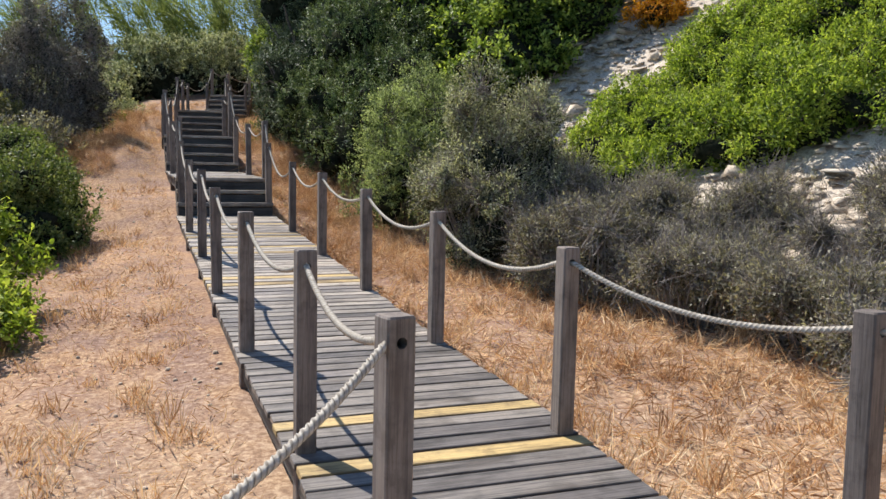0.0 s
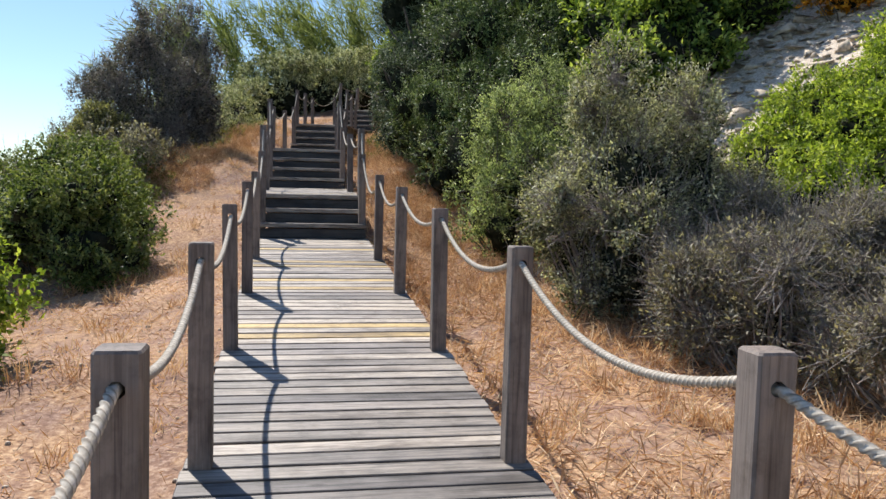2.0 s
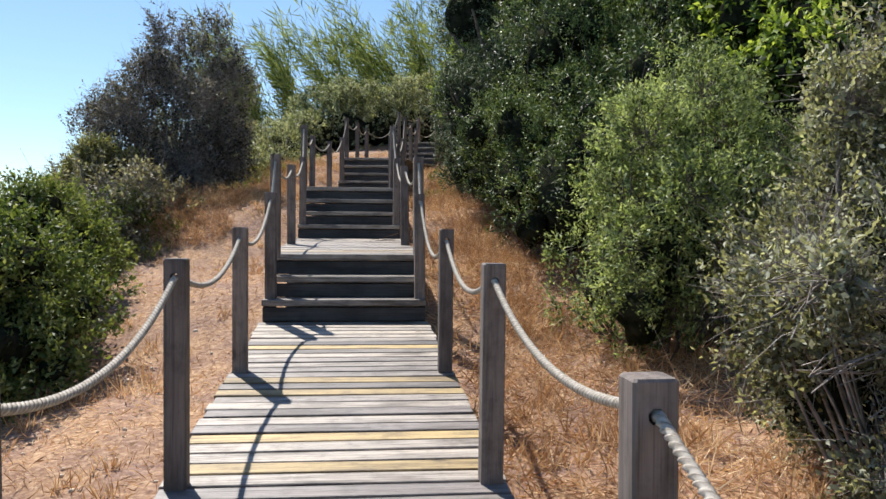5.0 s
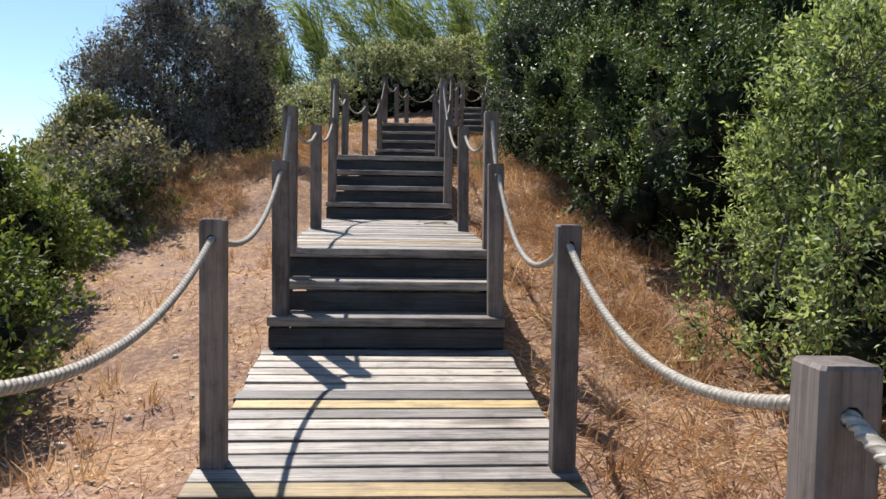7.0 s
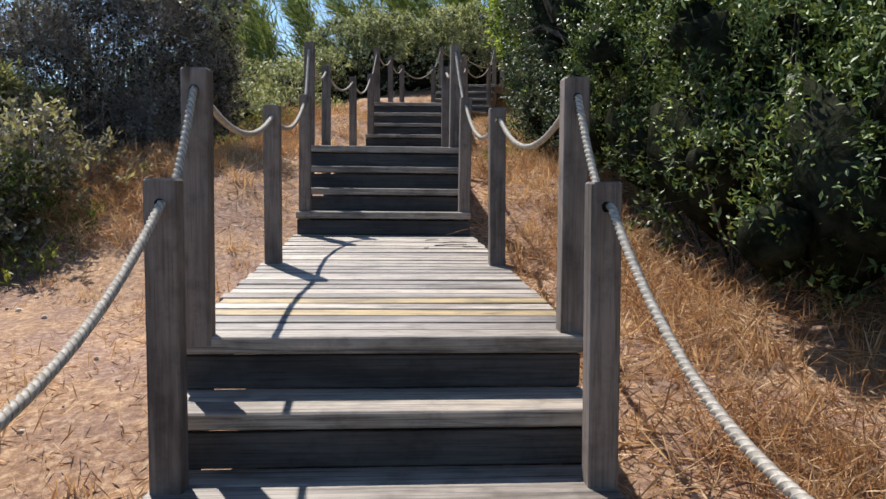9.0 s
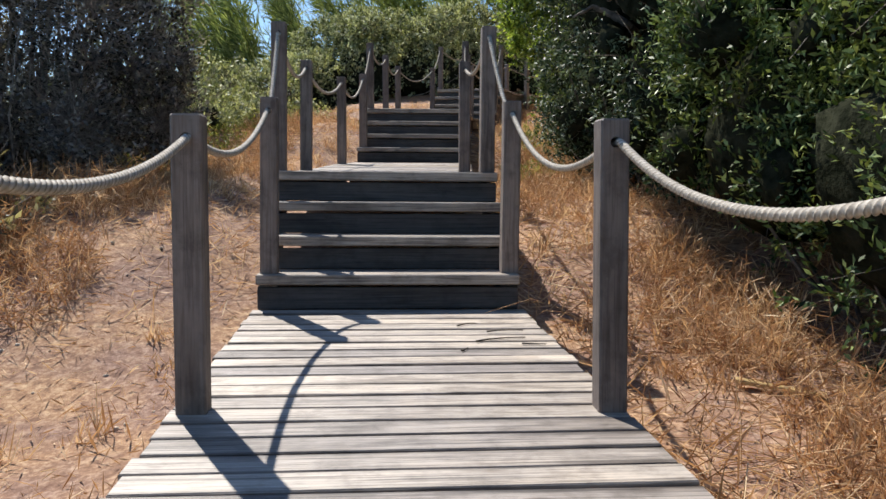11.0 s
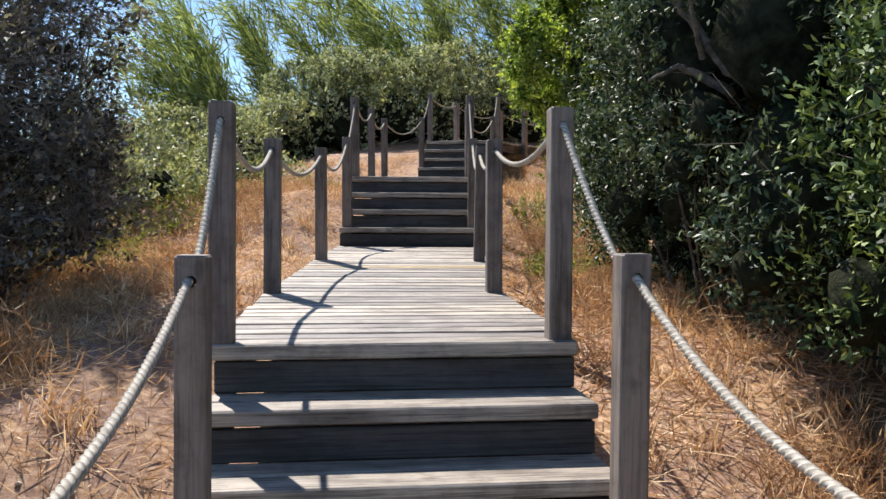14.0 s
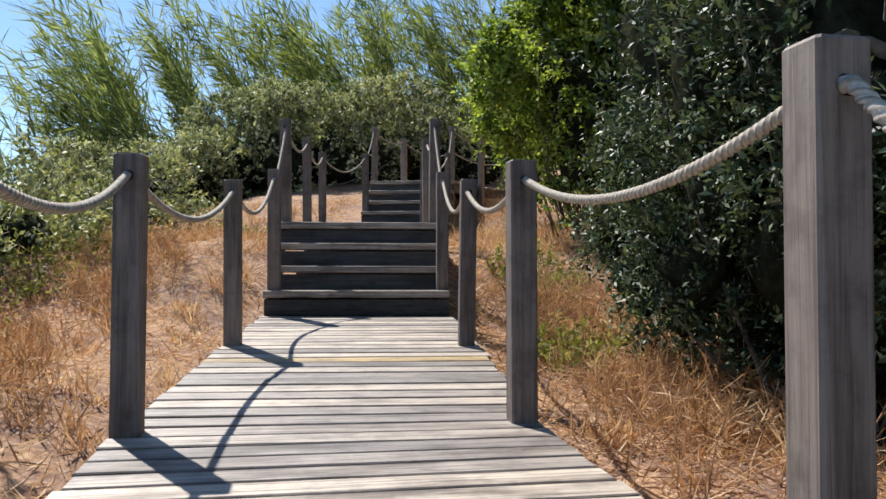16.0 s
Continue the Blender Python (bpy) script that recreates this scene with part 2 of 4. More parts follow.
M_GROUND = ground_material()
M_SEA, nt_, p_ = material("hazy_sea")
p_.inputs["Base Color"].default_value = (0.10, 0.2, 0.3, 1)
p_.inputs["Roughness"].default_value = 0.35
w_ = add(nt_, "TexNoise", Scale=0.05, Detail=6.0)
bump(nt_, p_, w_.outputs["Fac"], 0.3, 1.0)

# ---- mesh helpers ----
rng = np.random.default_rng(7)


def mesh_np(name, verts, faces, mat, smooth=False):
    """A mesh from an (n, 3) array of corners and an (m, k) array of faces."""
    me = bpy.data.meshes.new(name)
    verts, faces = np.asarray(verts, np.float32), np.asarray(faces, np.int32)
    k = faces.shape[1]
    me.vertices.add(len(verts))
    me.vertices.foreach_set("co", verts.ravel())
    me.loops.add(faces.size)
    me.loops.foreach_set("vertex_index", faces.ravel())
    me.polygons.add(len(faces))
    me.polygons.foreach_set("loop_start", np.arange(0, faces.size, k, dtype=np.int32))
    if smooth:
        me.polygons.foreach_set("use_smooth", np.ones(len(faces), bool))
    me.materials.append(mat)
    me.update(calc_edges=True)
    return me


def part(name, data, parent, label="", mat=None, at=None):
    """One mesh object (from a bmesh or a mesh) under a thing or a part."""
    if isinstance(data, bmesh.types.BMesh):
        me = bpy.data.meshes.new(name)
        bmesh.ops.recalc_face_normals(data, faces=data.faces)
        data.to_mesh(me)
        data.free()
        data = me
    if mat:
        data.materials.clear()
        data.materials.append(mat)
    ob = new(name, data)
    ob.parent = parent
    if at is not None:
        ob.matrix_basis = at
    return tagged(ob, label)


def thing(name, label, category, m=None, group="", kind=""):
    ob = new(name)
    ob.empty_display_size = 0.1
    if m is not None:
        ob.matrix_basis = m
    return tagged(ob, label, category, group, kind)


def box_bm(sx, sy, sz, bevel=0.004, wob=0.0):
    """A board centred in x and y with its underside at z = 0, edges softened and slightly uneven."""
    bm = bmesh.new()
    bmesh.ops.create_cube(bm, size=1)
    bmesh.ops.scale(bm, vec=(sx, sy, sz), verts=bm.verts)
    bmesh.ops.translate(bm, vec=(0, 0, sz / 2), verts=bm.verts)
    if bevel:
        bmesh.ops.bevel(bm, geom=bm.edges[:], offset=bevel, segments=1, affect="EDGES")
    if wob:
        for v in bm.verts:
            v.co.y += wob * noise.noise(v.co * 3)
    return bm


def unit(a):
    return a / np.maximum(np.linalg.norm(a, axis=-1, keepdims=True), 1e-9)


def leaf_mesh(name, P, D, L, W, mat, N=None):
    """Folded diamond leaves at the points P, pointing along D, faced roughly along N."""
    n = len(P)
    L, W = np.broadcast_to(L, n)[:, None], np.broadcast_to(W, n)[:, None]
    R = rng.normal(size=(n, 3))
    S = unit(np.cross(D, R if N is None else N + 0.5 * R))
    U = np.cross(S, D)
    mid = P + D * L * 0.45
    V = np.stack([P, mid + S * W / 2 + U * W * 0.18, P + D * L - U * W * 0.15, mid - S * W / 2 + U * W * 0.18], 1).reshape(-1, 3)
    return mesh_np(name, V, np.arange(4 * n).reshape(n, 4), mat)


def stick_mesh(name, A, B, r0, r1, mat, bend=0.08, segs=3):
    """Thin three-sided tapered stems from A to B, each a little bent."""
    n = len(A)
    d = B - A
    ln = np.linalg.norm(d, axis=1, keepdims=True)
    T = unit(d)
    S = unit(np.cross(T, rng.normal(size=(n, 3))))
    U = np.cross(T, S)
    r0, r1 = np.broadcast_to(r0, n)[:, None], np.broadcast_to(r1, n)[:, None]
    sway = rng.normal(size=(n, 3)) * bend * ln
    rings = []
    for i in range(segs + 1):
        f = i / segs
        c = A + d * f + sway * 4 * f * (1 - f)
        r = r0 * (1 - f) + r1 * f
        for k in range(3):
            a = 2 * math.pi * k / 3
            rings.append(c + (S * math.cos(a) + U * math.sin(a)) * r)
    V = np.stack(rings, 1)
    q = [(3 * i + k, 3 * i + (k + 1) % 3, 3 * i + 3 + (k + 1) % 3, 3 * i + 3 + k) for i in range(segs) for k in range(3)]
    F = (np.array(q)[None] + (np.arange(n) * 3 * (segs + 1))[:, None, None]).reshape(-1, 4)
    return mesh_np(name, V.reshape(-1, 3), F, mat, True)


# ---- the lie of the land ----
PROFILE = np.array([(-40, -3.5), (-10, -0.9), (0, -0.42), (4, -0.22), (8, 0.12), (12.8, 0.45), (14, 0.9), (17, 1.15), (18.4, 1.72),
                    (22.8, 2.1), (24.2, 2.72), (28.8, 3.1), (31, 3.8), (34, 4.3), (40, 5.3), (70, 6.0)])
AXIS = np.array([(-40, 0.9), (4, 1.5), (18, 1.88), (22.8, 2.4), (29, 3.6), (34, 5.0), (70, 5.0)])


def land(x, y):
    """Height of the ground."""
    x, y = np.asarray(x, float), np.asarray(y, float)
    base = sum(np.interp(y + o, PROFILE[:, 0], PROFILE[:, 1]) for o in (-0.7, -0.35, 0, 0.35, 0.7)) / 5
    u = x - np.interp(y, AXIS[:, 0], AXIS[:, 1])
    left = np.clip(-u - 0.75, 0, None)
    z = base - 0.10 * np.clip(left, 0, 2.5) - 0.28 * np.clip(left - 2.5, 0, 3) - 0.55 * np.clip(left - 5.5, 0, 60)
    right = np.clip(u - 0.75, 0, None)
    foot = np.interp(y, [0, 12, 18, 40], [3.0, 3.0, 2.2, 2.2])
    z = z + 0.04 * np.clip(right, 0, foot) + 0.25 * np.clip(right - foot + 0.6, 0, 0.6) + 0.78 * np.clip(right - foot, 0, 7) + 0.3 * np.clip(right - foot - 7, 0, 14)
    z = z + 0.2 * np.clip(left / 0.6, 0, 1) * np.interp(y, [16.0, 18.5, 25.0, 29.0], [0, 1, 1, 0])
    far = np.clip((y - 40) / 25, 0, 1)
    z = z - far * np.clip(z - 4.0, 0, None) * 0.5
    bump1 = np.sin(x * 1.7 + 0.6 * y) * np.sin(y * 1.3 - 0.4 * x) * 0.05 + np.sin(x * 4.1 - y * 2.7) * np.sin(3.3 * y + x) * 0.02
    return z + bump1 * np.clip(np.abs(u) - 0.6, 0.1, 1.0)


def gz(x, y):
    return float(land(x, y))


def spaced(a, b, n, mid, dens):
    t = np.linspace(-1, 1, n)
    s = np.sign(t) * np.abs(t) ** dens
    return np.where(s < 0, mid + s * (mid - a), mid + s * (b - mid))


gx, gy = spaced(-70, 60, 260, 2.0, 2.2), spaced(-40, 120, 300, 12.0, 1.6)
X, Y = np.meshgrid(gx, gy)
Z = np.maximum(land(X, Y), -34)
U_ = X - np.interp(Y, AXIS[:, 0], AXIS[:, 1])
idx = np.arange(X.size).reshape(X.shape)
me = mesh_np("ground", np.stack([X, Y, Z], -1).reshape(-1, 3),
             np.stack([idx[:-1, :-1], idx[:-1, 1:], idx[1:, 1:], idx[1:, :-1]], -1).reshape(-1, 4), M_GROUND, True)
ston = me.attributes.new("stony", "FLOAT", "POINT")
ston.data.foreach_set("value", (np.clip((U_ - 3.4) / 1.0, 0, 1) * np.clip((17 - Y) / 4, 0, 1)).ravel().astype(np.float32))
bleach = me.attributes.new("bleached", "FLOAT", "POINT")
bleach.data.foreach_set("value", np.clip((7.0 - Y) / 5.0, 0, 1).ravel().astype(np.float32))
ground = tagged(new("ground", me), "dry reddish-tan soil covered with cut straw-coloured grass", "ground", kind="structure")
sea_me = mesh_np("water", [(-4000, -4000, -30), (400, -4000, -30), (400, 4500, -30), (-4000, 4500, -30)], [(0, 1, 2, 3)], M_SEA)
tagged(new("water", sea_me), "pale hazy blue sea far below", "sea", kind="structure")

# ---- the boardwalk ----
HALF, STAIR_HALF, POST_W, POST_H, RISE, TREAD, PITCH = 0.685, 0.668, 0.087, 0.875, 0.179, 0.265, 0.13


def post_mesh(w, h, foot):
    """A square post with softened edges and a round hole right through it near the top, along y. z = 0 is deck level."""
    bm = bmesh.new()
    a, c, hz, hr = w / 2, 0.006, h - 0.07, 0.0165
    ring = [(a - c, -a), (a, -a + c), (a, a - c), (a - c, a), (-a + c, a), (-a, a - c), (-a, -a + c), (-a + c, -a)]
    zs = [-foot, h - 0.13, h - 0.02]
    rows = [[bm.verts.new((x, y, z)) for x, y in ring] for z in zs]
    rows.append([bm.verts.new((x, y, h - 0.006)) for x, y in ring])
    rows.append([bm.verts.new((x * 0.9, y * 0.9, h)) for x, y in ring])
    for i in range(4):
        for k in range(8):
            if i == 1 and k in (3, 7):
                continue
            bm.faces.new((rows[i][k], rows[i][(k + 1) % 8], rows[i + 1][(k + 1) % 8], rows[i + 1][k]))
    bm.faces.new(rows[4])
    rims = []
    for k, y in ((7, -a), (3, a)):
        bl, br, tr, tl = rows[1][k], rows[1][(k + 1) % 8], rows[2][(k + 1) % 8], rows[2][k]
        sgn = 1 if y < 0 else -1
        o = [bm.verts.new((sgn * hr * math.cos(radians(22.5 + 45 * i)), y, hz + hr * math.sin(radians(22.5 + 45 * i)))) for i in range(8)]
        for f in ((tr, tl, o[2], o[1]), (tl, bl, o[4], o[3]), (bl, br, o[6], o[5]), (br, tr, o[0], o[7])):
            bm.faces.new(f)
        for f in ((tr, o[1], o[0]), (tl, o[3], o[2]), (bl, o[5], o[4]), (br, o[7], o[6])):
            bm.faces.new(f)
        rims.append(o)
    m = {0: 3, 1: 2, 2: 1, 3: 0, 4: 7, 5: 6, 6: 5, 7: 4}
    for i in range(8):
        j = (i + 1) % 8
        bm.faces.new((rims[0][i], rims[0][j], rims[1][m[j]], rims[1][m[i]]))
    bmesh.ops.recalc_face_normals(bm, faces=bm.faces)
    me = bpy.data.meshes.new("rope_post")
    bm.to_mesh(me)
    bm.free()
    me.materials.append(M_POST)
    return me


POSTS = [post_mesh(POST_W, POST_H, 0.5), post_mesh(POST_W * 1.03, POST_H, 0.5), post_mesh(POST_W * 0.97, POST_H + 0.005, 0.5)]
STAIR_POST = post_mesh(POST_W, POST_H, 0.02)


def post(x, y, z, heading, on_step=False, label="weathered grey square timber post with a rope hole"):
    i = int(rng.integers(3))
    ob = new("rope_post", STAIR_POST if on_step else POSTS[i])
    ob.matrix_basis = pose(x, y, z, *rng.normal(0, 0.35, 2), -heading)
    tagged(ob, label, "post", "posts along the boardwalk")
    return Vector((x, y, z + POST_H - 0.07))


def rope(a, b, sag, fine=True):
    """A twisted three-strand rope hanging between two holes."""
    A, B = np.array(a), np.array(b)
    flat = unit((B - A) * np.array((1, 1, 0)))
    A1, B1 = A + flat * (POST_W / 2 + 0.006), B - flat * (POST_W / 2 + 0.006)
    n, k = max(12, int((b - a).length * 1.05 / (0.0055 if fine else 0.04))), 12 if fine else 7
    t = np.linspace(0, 1, n)
    C = A1 + (B1 - A1) * t[:, None]
    C[:, 2] -= sag * 4 * t * (1 - t)
    C = np.vstack([A + (A1 - A) * np.linspace(0, 0.9, 5)[:, None], C, B1 + (B - B1) * np.linspace(0.1, 1, 5)[:, None]])
    n = len(C)
    T = unit(np.gradient(C, axis=0))
    S = unit(np.cross(T, (0, 0, 1.0)))
    Uv = np.cross(S, T)
    s = np.concatenate([[0], np.cumsum(np.linalg.norm(np.diff(C, axis=0), axis=1))])
    ang = 2 * np.pi * np.arange(k) / k
    r = 0.0112 * (1 + (0.52 * np.abs(np.cos(1.5 * (ang[None] - s[:, None] * 2 * np.pi / 0.068))) - 0.31 if fine else 0 * ang[None] * s[:, None]))
    V = C[:, None] + (S[:, None] * np.cos(ang)[None, :, None] + Uv[:, None] * np.sin(ang)[None, :, None]) * r[..., None]
    i = np.arange(n * k).reshape(n, k)
    F = np.stack([i[:-1], np.roll(i[:-1], -1, 1), np.roll(i[1:], -1, 1), i[1:]], -1).reshape(-1, 4)
    ob = new("rope", mesh_np("rope", V.reshape(-1, 3), F, M_ROPE, True))
    tagged(ob, "sagging cream twisted rope strung between timber posts", "rope", "ropes along the boardwalk")


_plank_cache = {}


def plank_mesh(width, depth, thick, kind):
    key = (round(width, 3), round(depth, 3), thick, kind.name)
    if key not in _plank_cache:
        bm = box_bm(width, depth, thick, 0.004)
        me = bpy.data.meshes.new("plank")
        bm.to_mesh(me)
        bm.free()
        me.materials.append(kind)
        _plank_cache[key] = me
    return _plank_cache[key]


def deck(points, yellow=(), label="weathered grey plank boardwalk deck with rope rails"):
    """Cross planks along a line of (x, y, z), on two joists. yellow: y positions of the newer planks."""
    P = np.array(points, float)
    seg = np.linalg.norm(np.diff(P[:, :2], axis=0), axis=1)
    st = np.concatenate([[0], np.cumsum(seg)])
    top = thing("boardwalk_deck", label, "boardwalk")
    n = max(1, int(round(st[-1] / PITCH)))
    step = st[-1] / n
    for i in range(n):
        s = (i + 0.5) * step
        x, y, z = (np.interp(s, st, P[:, k]) for k in range(3))
        x0, y0, z0 = (np.interp(max(s - 0.5, 0), st, P[:, k]) for k in range(3))
        x1, y1, z1 = (np.interp(min(s + 0.5, st[-1]), st, P[:, k]) for k in range(3))
        head = math.degrees(math.atan2(x1 - x0, y1 - y0))
        tilt = math.degrees(math.atan2(z1 - z0, math.hypot(x1 - x0, y1 - y0)))
        is_new = any(abs(y - q) < step * 0.5 for q in yellow)
        w = 2 * HALF + float(rng.choice([-0.012, 0.0, 0.008]))
        worn = y < 4.0 or (y < 7.2 and rng.random() < 0.8) or rng.random() < 0.1
        me = plank_mesh(w, step - 0.015, 0.034, M_NEWPLANK if is_new else M_OLDPLANK if worn else M_PLANK)
        ob = new("plank", me)
        ob.parent = top
        ob.matrix_basis = pose(x, y, z - 0.034, 0, 0, -head + rng.normal(0, 0.15)) @ pose(rng.normal(0, 0.004), 0, rng.normal(0, 0.0012), tilt + rng.normal(0, 0.3), rng.normal(0, 0.12), 0)
        if is_new:
            tagged(ob, "newer yellowish pine plank")
    for a, b in zip(P[:-1], P[1:]):
        d = b - a
        ln = float(np.linalg.norm(d))
        head, tilt = math.degrees(math.atan2(d[0], d[1])), math.degrees(math.atan2(d[2], math.hypot(d[0], d[1])))
        for side in (-HALF + 0.07, 0.0, HALF - 0.07):
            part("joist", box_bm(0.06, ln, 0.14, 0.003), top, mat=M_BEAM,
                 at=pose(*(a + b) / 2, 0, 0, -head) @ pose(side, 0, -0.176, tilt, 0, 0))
    return top


def stairs(x, y, z, heading, n):
    """n risers up from deck level z, the first riser's face at (x, y)."""
    top = thing("boardwalk_stairs", "flight of dark weathered timber steps with closed risers", "stairs", pose(x, y, z, 0, 0, -heading))
    for i in range(n):
        h = (i + 1) * RISE
        if i < n - 1:
            for k, (d0, dw) in enumerate(((-0.022, 0.15), (0.131, TREAD - 0.131 + 0.012))):
                part("tread", box_bm(2 * STAIR_HALF, dw - 0.005, 0.052, 0.006, 0.003), top, mat=M_STEP, at=pose(0, d0 + i * TREAD + dw / 2, h - 0.052))
        else:
            part("nosing", box_bm(2 * STAIR_HALF, 0.14, 0.056, 0.006, 0.003), top, mat=M_STEP, at=pose(0, i * TREAD + 0.048, h - 0.056))
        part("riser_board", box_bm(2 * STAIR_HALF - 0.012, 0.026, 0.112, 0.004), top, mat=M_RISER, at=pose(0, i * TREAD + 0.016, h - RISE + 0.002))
    for side in (-STAIR_HALF + 0.03, STAIR_HALF - 0.03):
        bm = bmesh.new()
        prof = [(0.03, -0.1), (0.03, RISE - 0.06)]
        for i in range(1, n):
            prof += [(i * TREAD + 0.03, i * RISE - 0.06), (i * TREAD + 0.03, (i + 1) * RISE - 0.06)]
        prof += [(n * TREAD, n * RISE - 0.06), (n * TREAD, n * RISE - 0.3), (0.3, -0.1)]
        lo, hi = ([bm.verts.new((side + s, a, b)) for a, b in prof] for s in (-0.022, 0.022))
        bm.faces.new(lo)
        bm.faces.new(hi[::-1])
        for k in range(len(prof)):
            bm.faces.new((lo[k], lo[(k + 1) % len(prof)], hi[(k + 1) % len(prof)], hi[k]))
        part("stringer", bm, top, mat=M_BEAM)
    return top


def ahead(x, y, heading, d, side=0.0):
    a = radians(heading)
    return x + d * math.sin(a) + side * math.cos(a), y + d * math.cos(a) - side * math.sin(a)


H1, H2, H3, H4 = 1.5, 1.5, 7.5, 18.0
S1, S2, S3, S4 = (1.753, 12.995, 0.708), (1.869, 17.16, 1.356), (2.428, 22.92, 2.292), (3.87, 29.07, 3.31)


def top_of(s, h, n):
    x, y = ahead(s[0], s[1], h, (n - 1) * TREAD + 0.115)
    return (x, y, s[2] + n * RISE)


D2, D3, D4, D5 = top_of(S1, H1, 3), top_of(S2, H2, 4), top_of(S3, H3, 4), top_of(S4, H4, 4)
deck([(1.44, 0.2, -0.27), (1.54, 4.2, 0.072), (1.57, 5.95, 0.172), (1.62, 7.75, 0.294), (1.667, 9.47, 0.446), (1.717, 11.3, 0.584), S1],
     (4.09, 4.53, 8.1, 8.32, 9.68, 10.03, 10.85, 11.08, 12.07))
deck([D2, S2], (14.03, 14.27))
deck([D3, (1.965, 19.68, 2.11), (2.21, 21.35, 2.22), S3], (20.95,))
deck([D4, (3.16, 27.5, 3.21), S4])
deck([D5, (4.75, 31.1, 4.05), (7.6, 33.1, 4.1), (9.5, 34.2, 4.1)])
for s, h, n in ((S1, H1, 3), (S2, H2, 4), (S3, H3, 4), (S4, H4, 4)):
    stairs(*s, h, n)

# posts: (x, y, deck height, heading), and the sag of the rope that leads on to the next, as a share of the span
def stair_pair(s, h, n, side):
    out = []
    for d, z in ((0.14, s[2] + RISE), ((n - 1) * TREAD + 0.115, s[2] + n * RISE)):
        out.append((*ahead(s[0], s[1], h, d, side * (STAIR_HALF - POST_W / 2)), z, h))
    return out


LEFT = [((-0.32, 1.68, -0.15, 35), 0.07), ((0.845, 2.833, 0.02, -8), 0.07),
        ((0.933, 4.267, 0.078, 1.5), 0.07), ((0.951, 5.991, 0.169, 1.5), 0.07), ((0.992, 7.812, 0.29, 1.5), 0.075), ((1.052, 9.497, 0.452, 1.5), 0.068),
        ((1.094, 11.351, 0.588, 1.5), 0.085), ((1.149, 13.125, 0.884, 1.5), 0.05), ((1.157, 13.556, 1.238, 1.5), 0.058), ((1.204, 15.466, 1.3, 1.5), 0.062),
        ((1.263, 17.242, 1.544, 1.5), 0.04), ((1.253, 18.007, 2.062, 1.5), 0.08), ((1.329, 19.718, 2.108, 4.0), 0.076), ((1.6, 21.503, 2.222, 7.5), 0.105),
        ((1.844, 23.084, 2.471, 7.5), 0.04), ((1.955, 23.859, 2.975, 7.5), 0.07)]
RIGHT = [((3.3, 1.7, -0.25, -30), 0.075), ((2.57, 2.83, -0.045, -5), 0.07),
         ((2.149, 4.152, 0.071, 1.5), 0.08), ((2.191, 5.905, 0.172, 1.5), 0.073), ((2.246, 7.698, 0.296, 1.5), 0.064), ((2.281, 9.448, 0.444, 1.5), 0.084),
         ((2.341, 11.248, 0.582, 1.5), 0.132), ((2.378, 13.085, 0.888, 1.5), 0.05), ((2.415, 13.597, 1.242, 1.5), 0.085), ((2.454, 15.398, 1.302, 1.5), 0.086),
         ((2.497, 17.233, 1.548, 1.5), 0.04), ((2.5, 17.99, 2.072, 1.5), 0.062), ((2.598, 19.663, 2.118, 4.0), 0.06), ((2.813, 21.268, 2.226, 7.5), 0.09)]
RIGHT += [(q, 0.06) for q in stair_pair(S3, H3, 4, 1)]
for row, side in ((LEFT, -1), (RIGHT, 1)):
    for x, y, z, h in ((2.85, 25.6, 3.12, 9.0), (3.13, 27.2, 3.2, 11.0)):
        row.append(((*ahead(x, y, h, 0.0, side * (STAIR_HALF - POST_W / 2)), z, h), 0.085))
    row += [(q, 0.06) for q in stair_pair(S4, H4, 4, side)]
LEFT += [((4.25, 31.35, 4.05, 40), 0.09), ((5.4, 32.5, 4.07, 55), 0.08), ((6.9, 33.5, 4.08, 55), 0.0)]
RIGHT += [((5.5, 30.75, 4.05, 50), 0.09), ((6.7, 31.6, 4.07, 55), 0.08), ((8.0, 32.5, 4.08, 55), 0.0)]
for row in (LEFT, RIGHT):
    tops = [post(*place, on_step=any(abs(place[1] - d[1]) < 0.3 and abs(place[2] - d[2]) < 0.06 for d in (D2, D3, D4, D5))) for place, sag in row]
    for a, b, (place, sag) in zip(tops[:-1], tops[1:], row):
        rope(a, b, sag * math.hypot(b.x - a.x, b.y - a.y), fine=a.y < 22)

# ---- shrubs and trees ----


_bm = bmesh.new()
bmesh.ops.create_icosphere(_bm, subdivisions=2, radius=1.0)
BALL_V = np.array([v.co[:] for v in _bm.verts])
BALL_F = np.array([[v.index for v in f.verts] for f in _bm.faces])
_bm.free()


def billows(lobes, count, seed, under=0.0):
    """Breaks big ellipsoids into rounded billows of uneven size."""
    r = np.random.default_rng(seed + 5)
    out = []
    for x, y, z, a, b, c in lobes:
        out.append((x, y, z, a * 0.6, b * 0.6, c * 0.66))
        for _ in range(count):
            d = unit(r.normal(size=3))
            d[2] = abs(d[2]) if d[2] < -0.55 else d[2]
            q = r.uniform(0.17, 0.46)
            k = r.uniform(0.98, 1.2) - q * 0.7
            k -= under * max(0.0, 0.1 - d[2])
            out.append((x + d[0] * a * k, y + d[1] * b * k, z + d[2] * c * k, a * q, b * q, max(a, c) * q * 0.9))
    return out


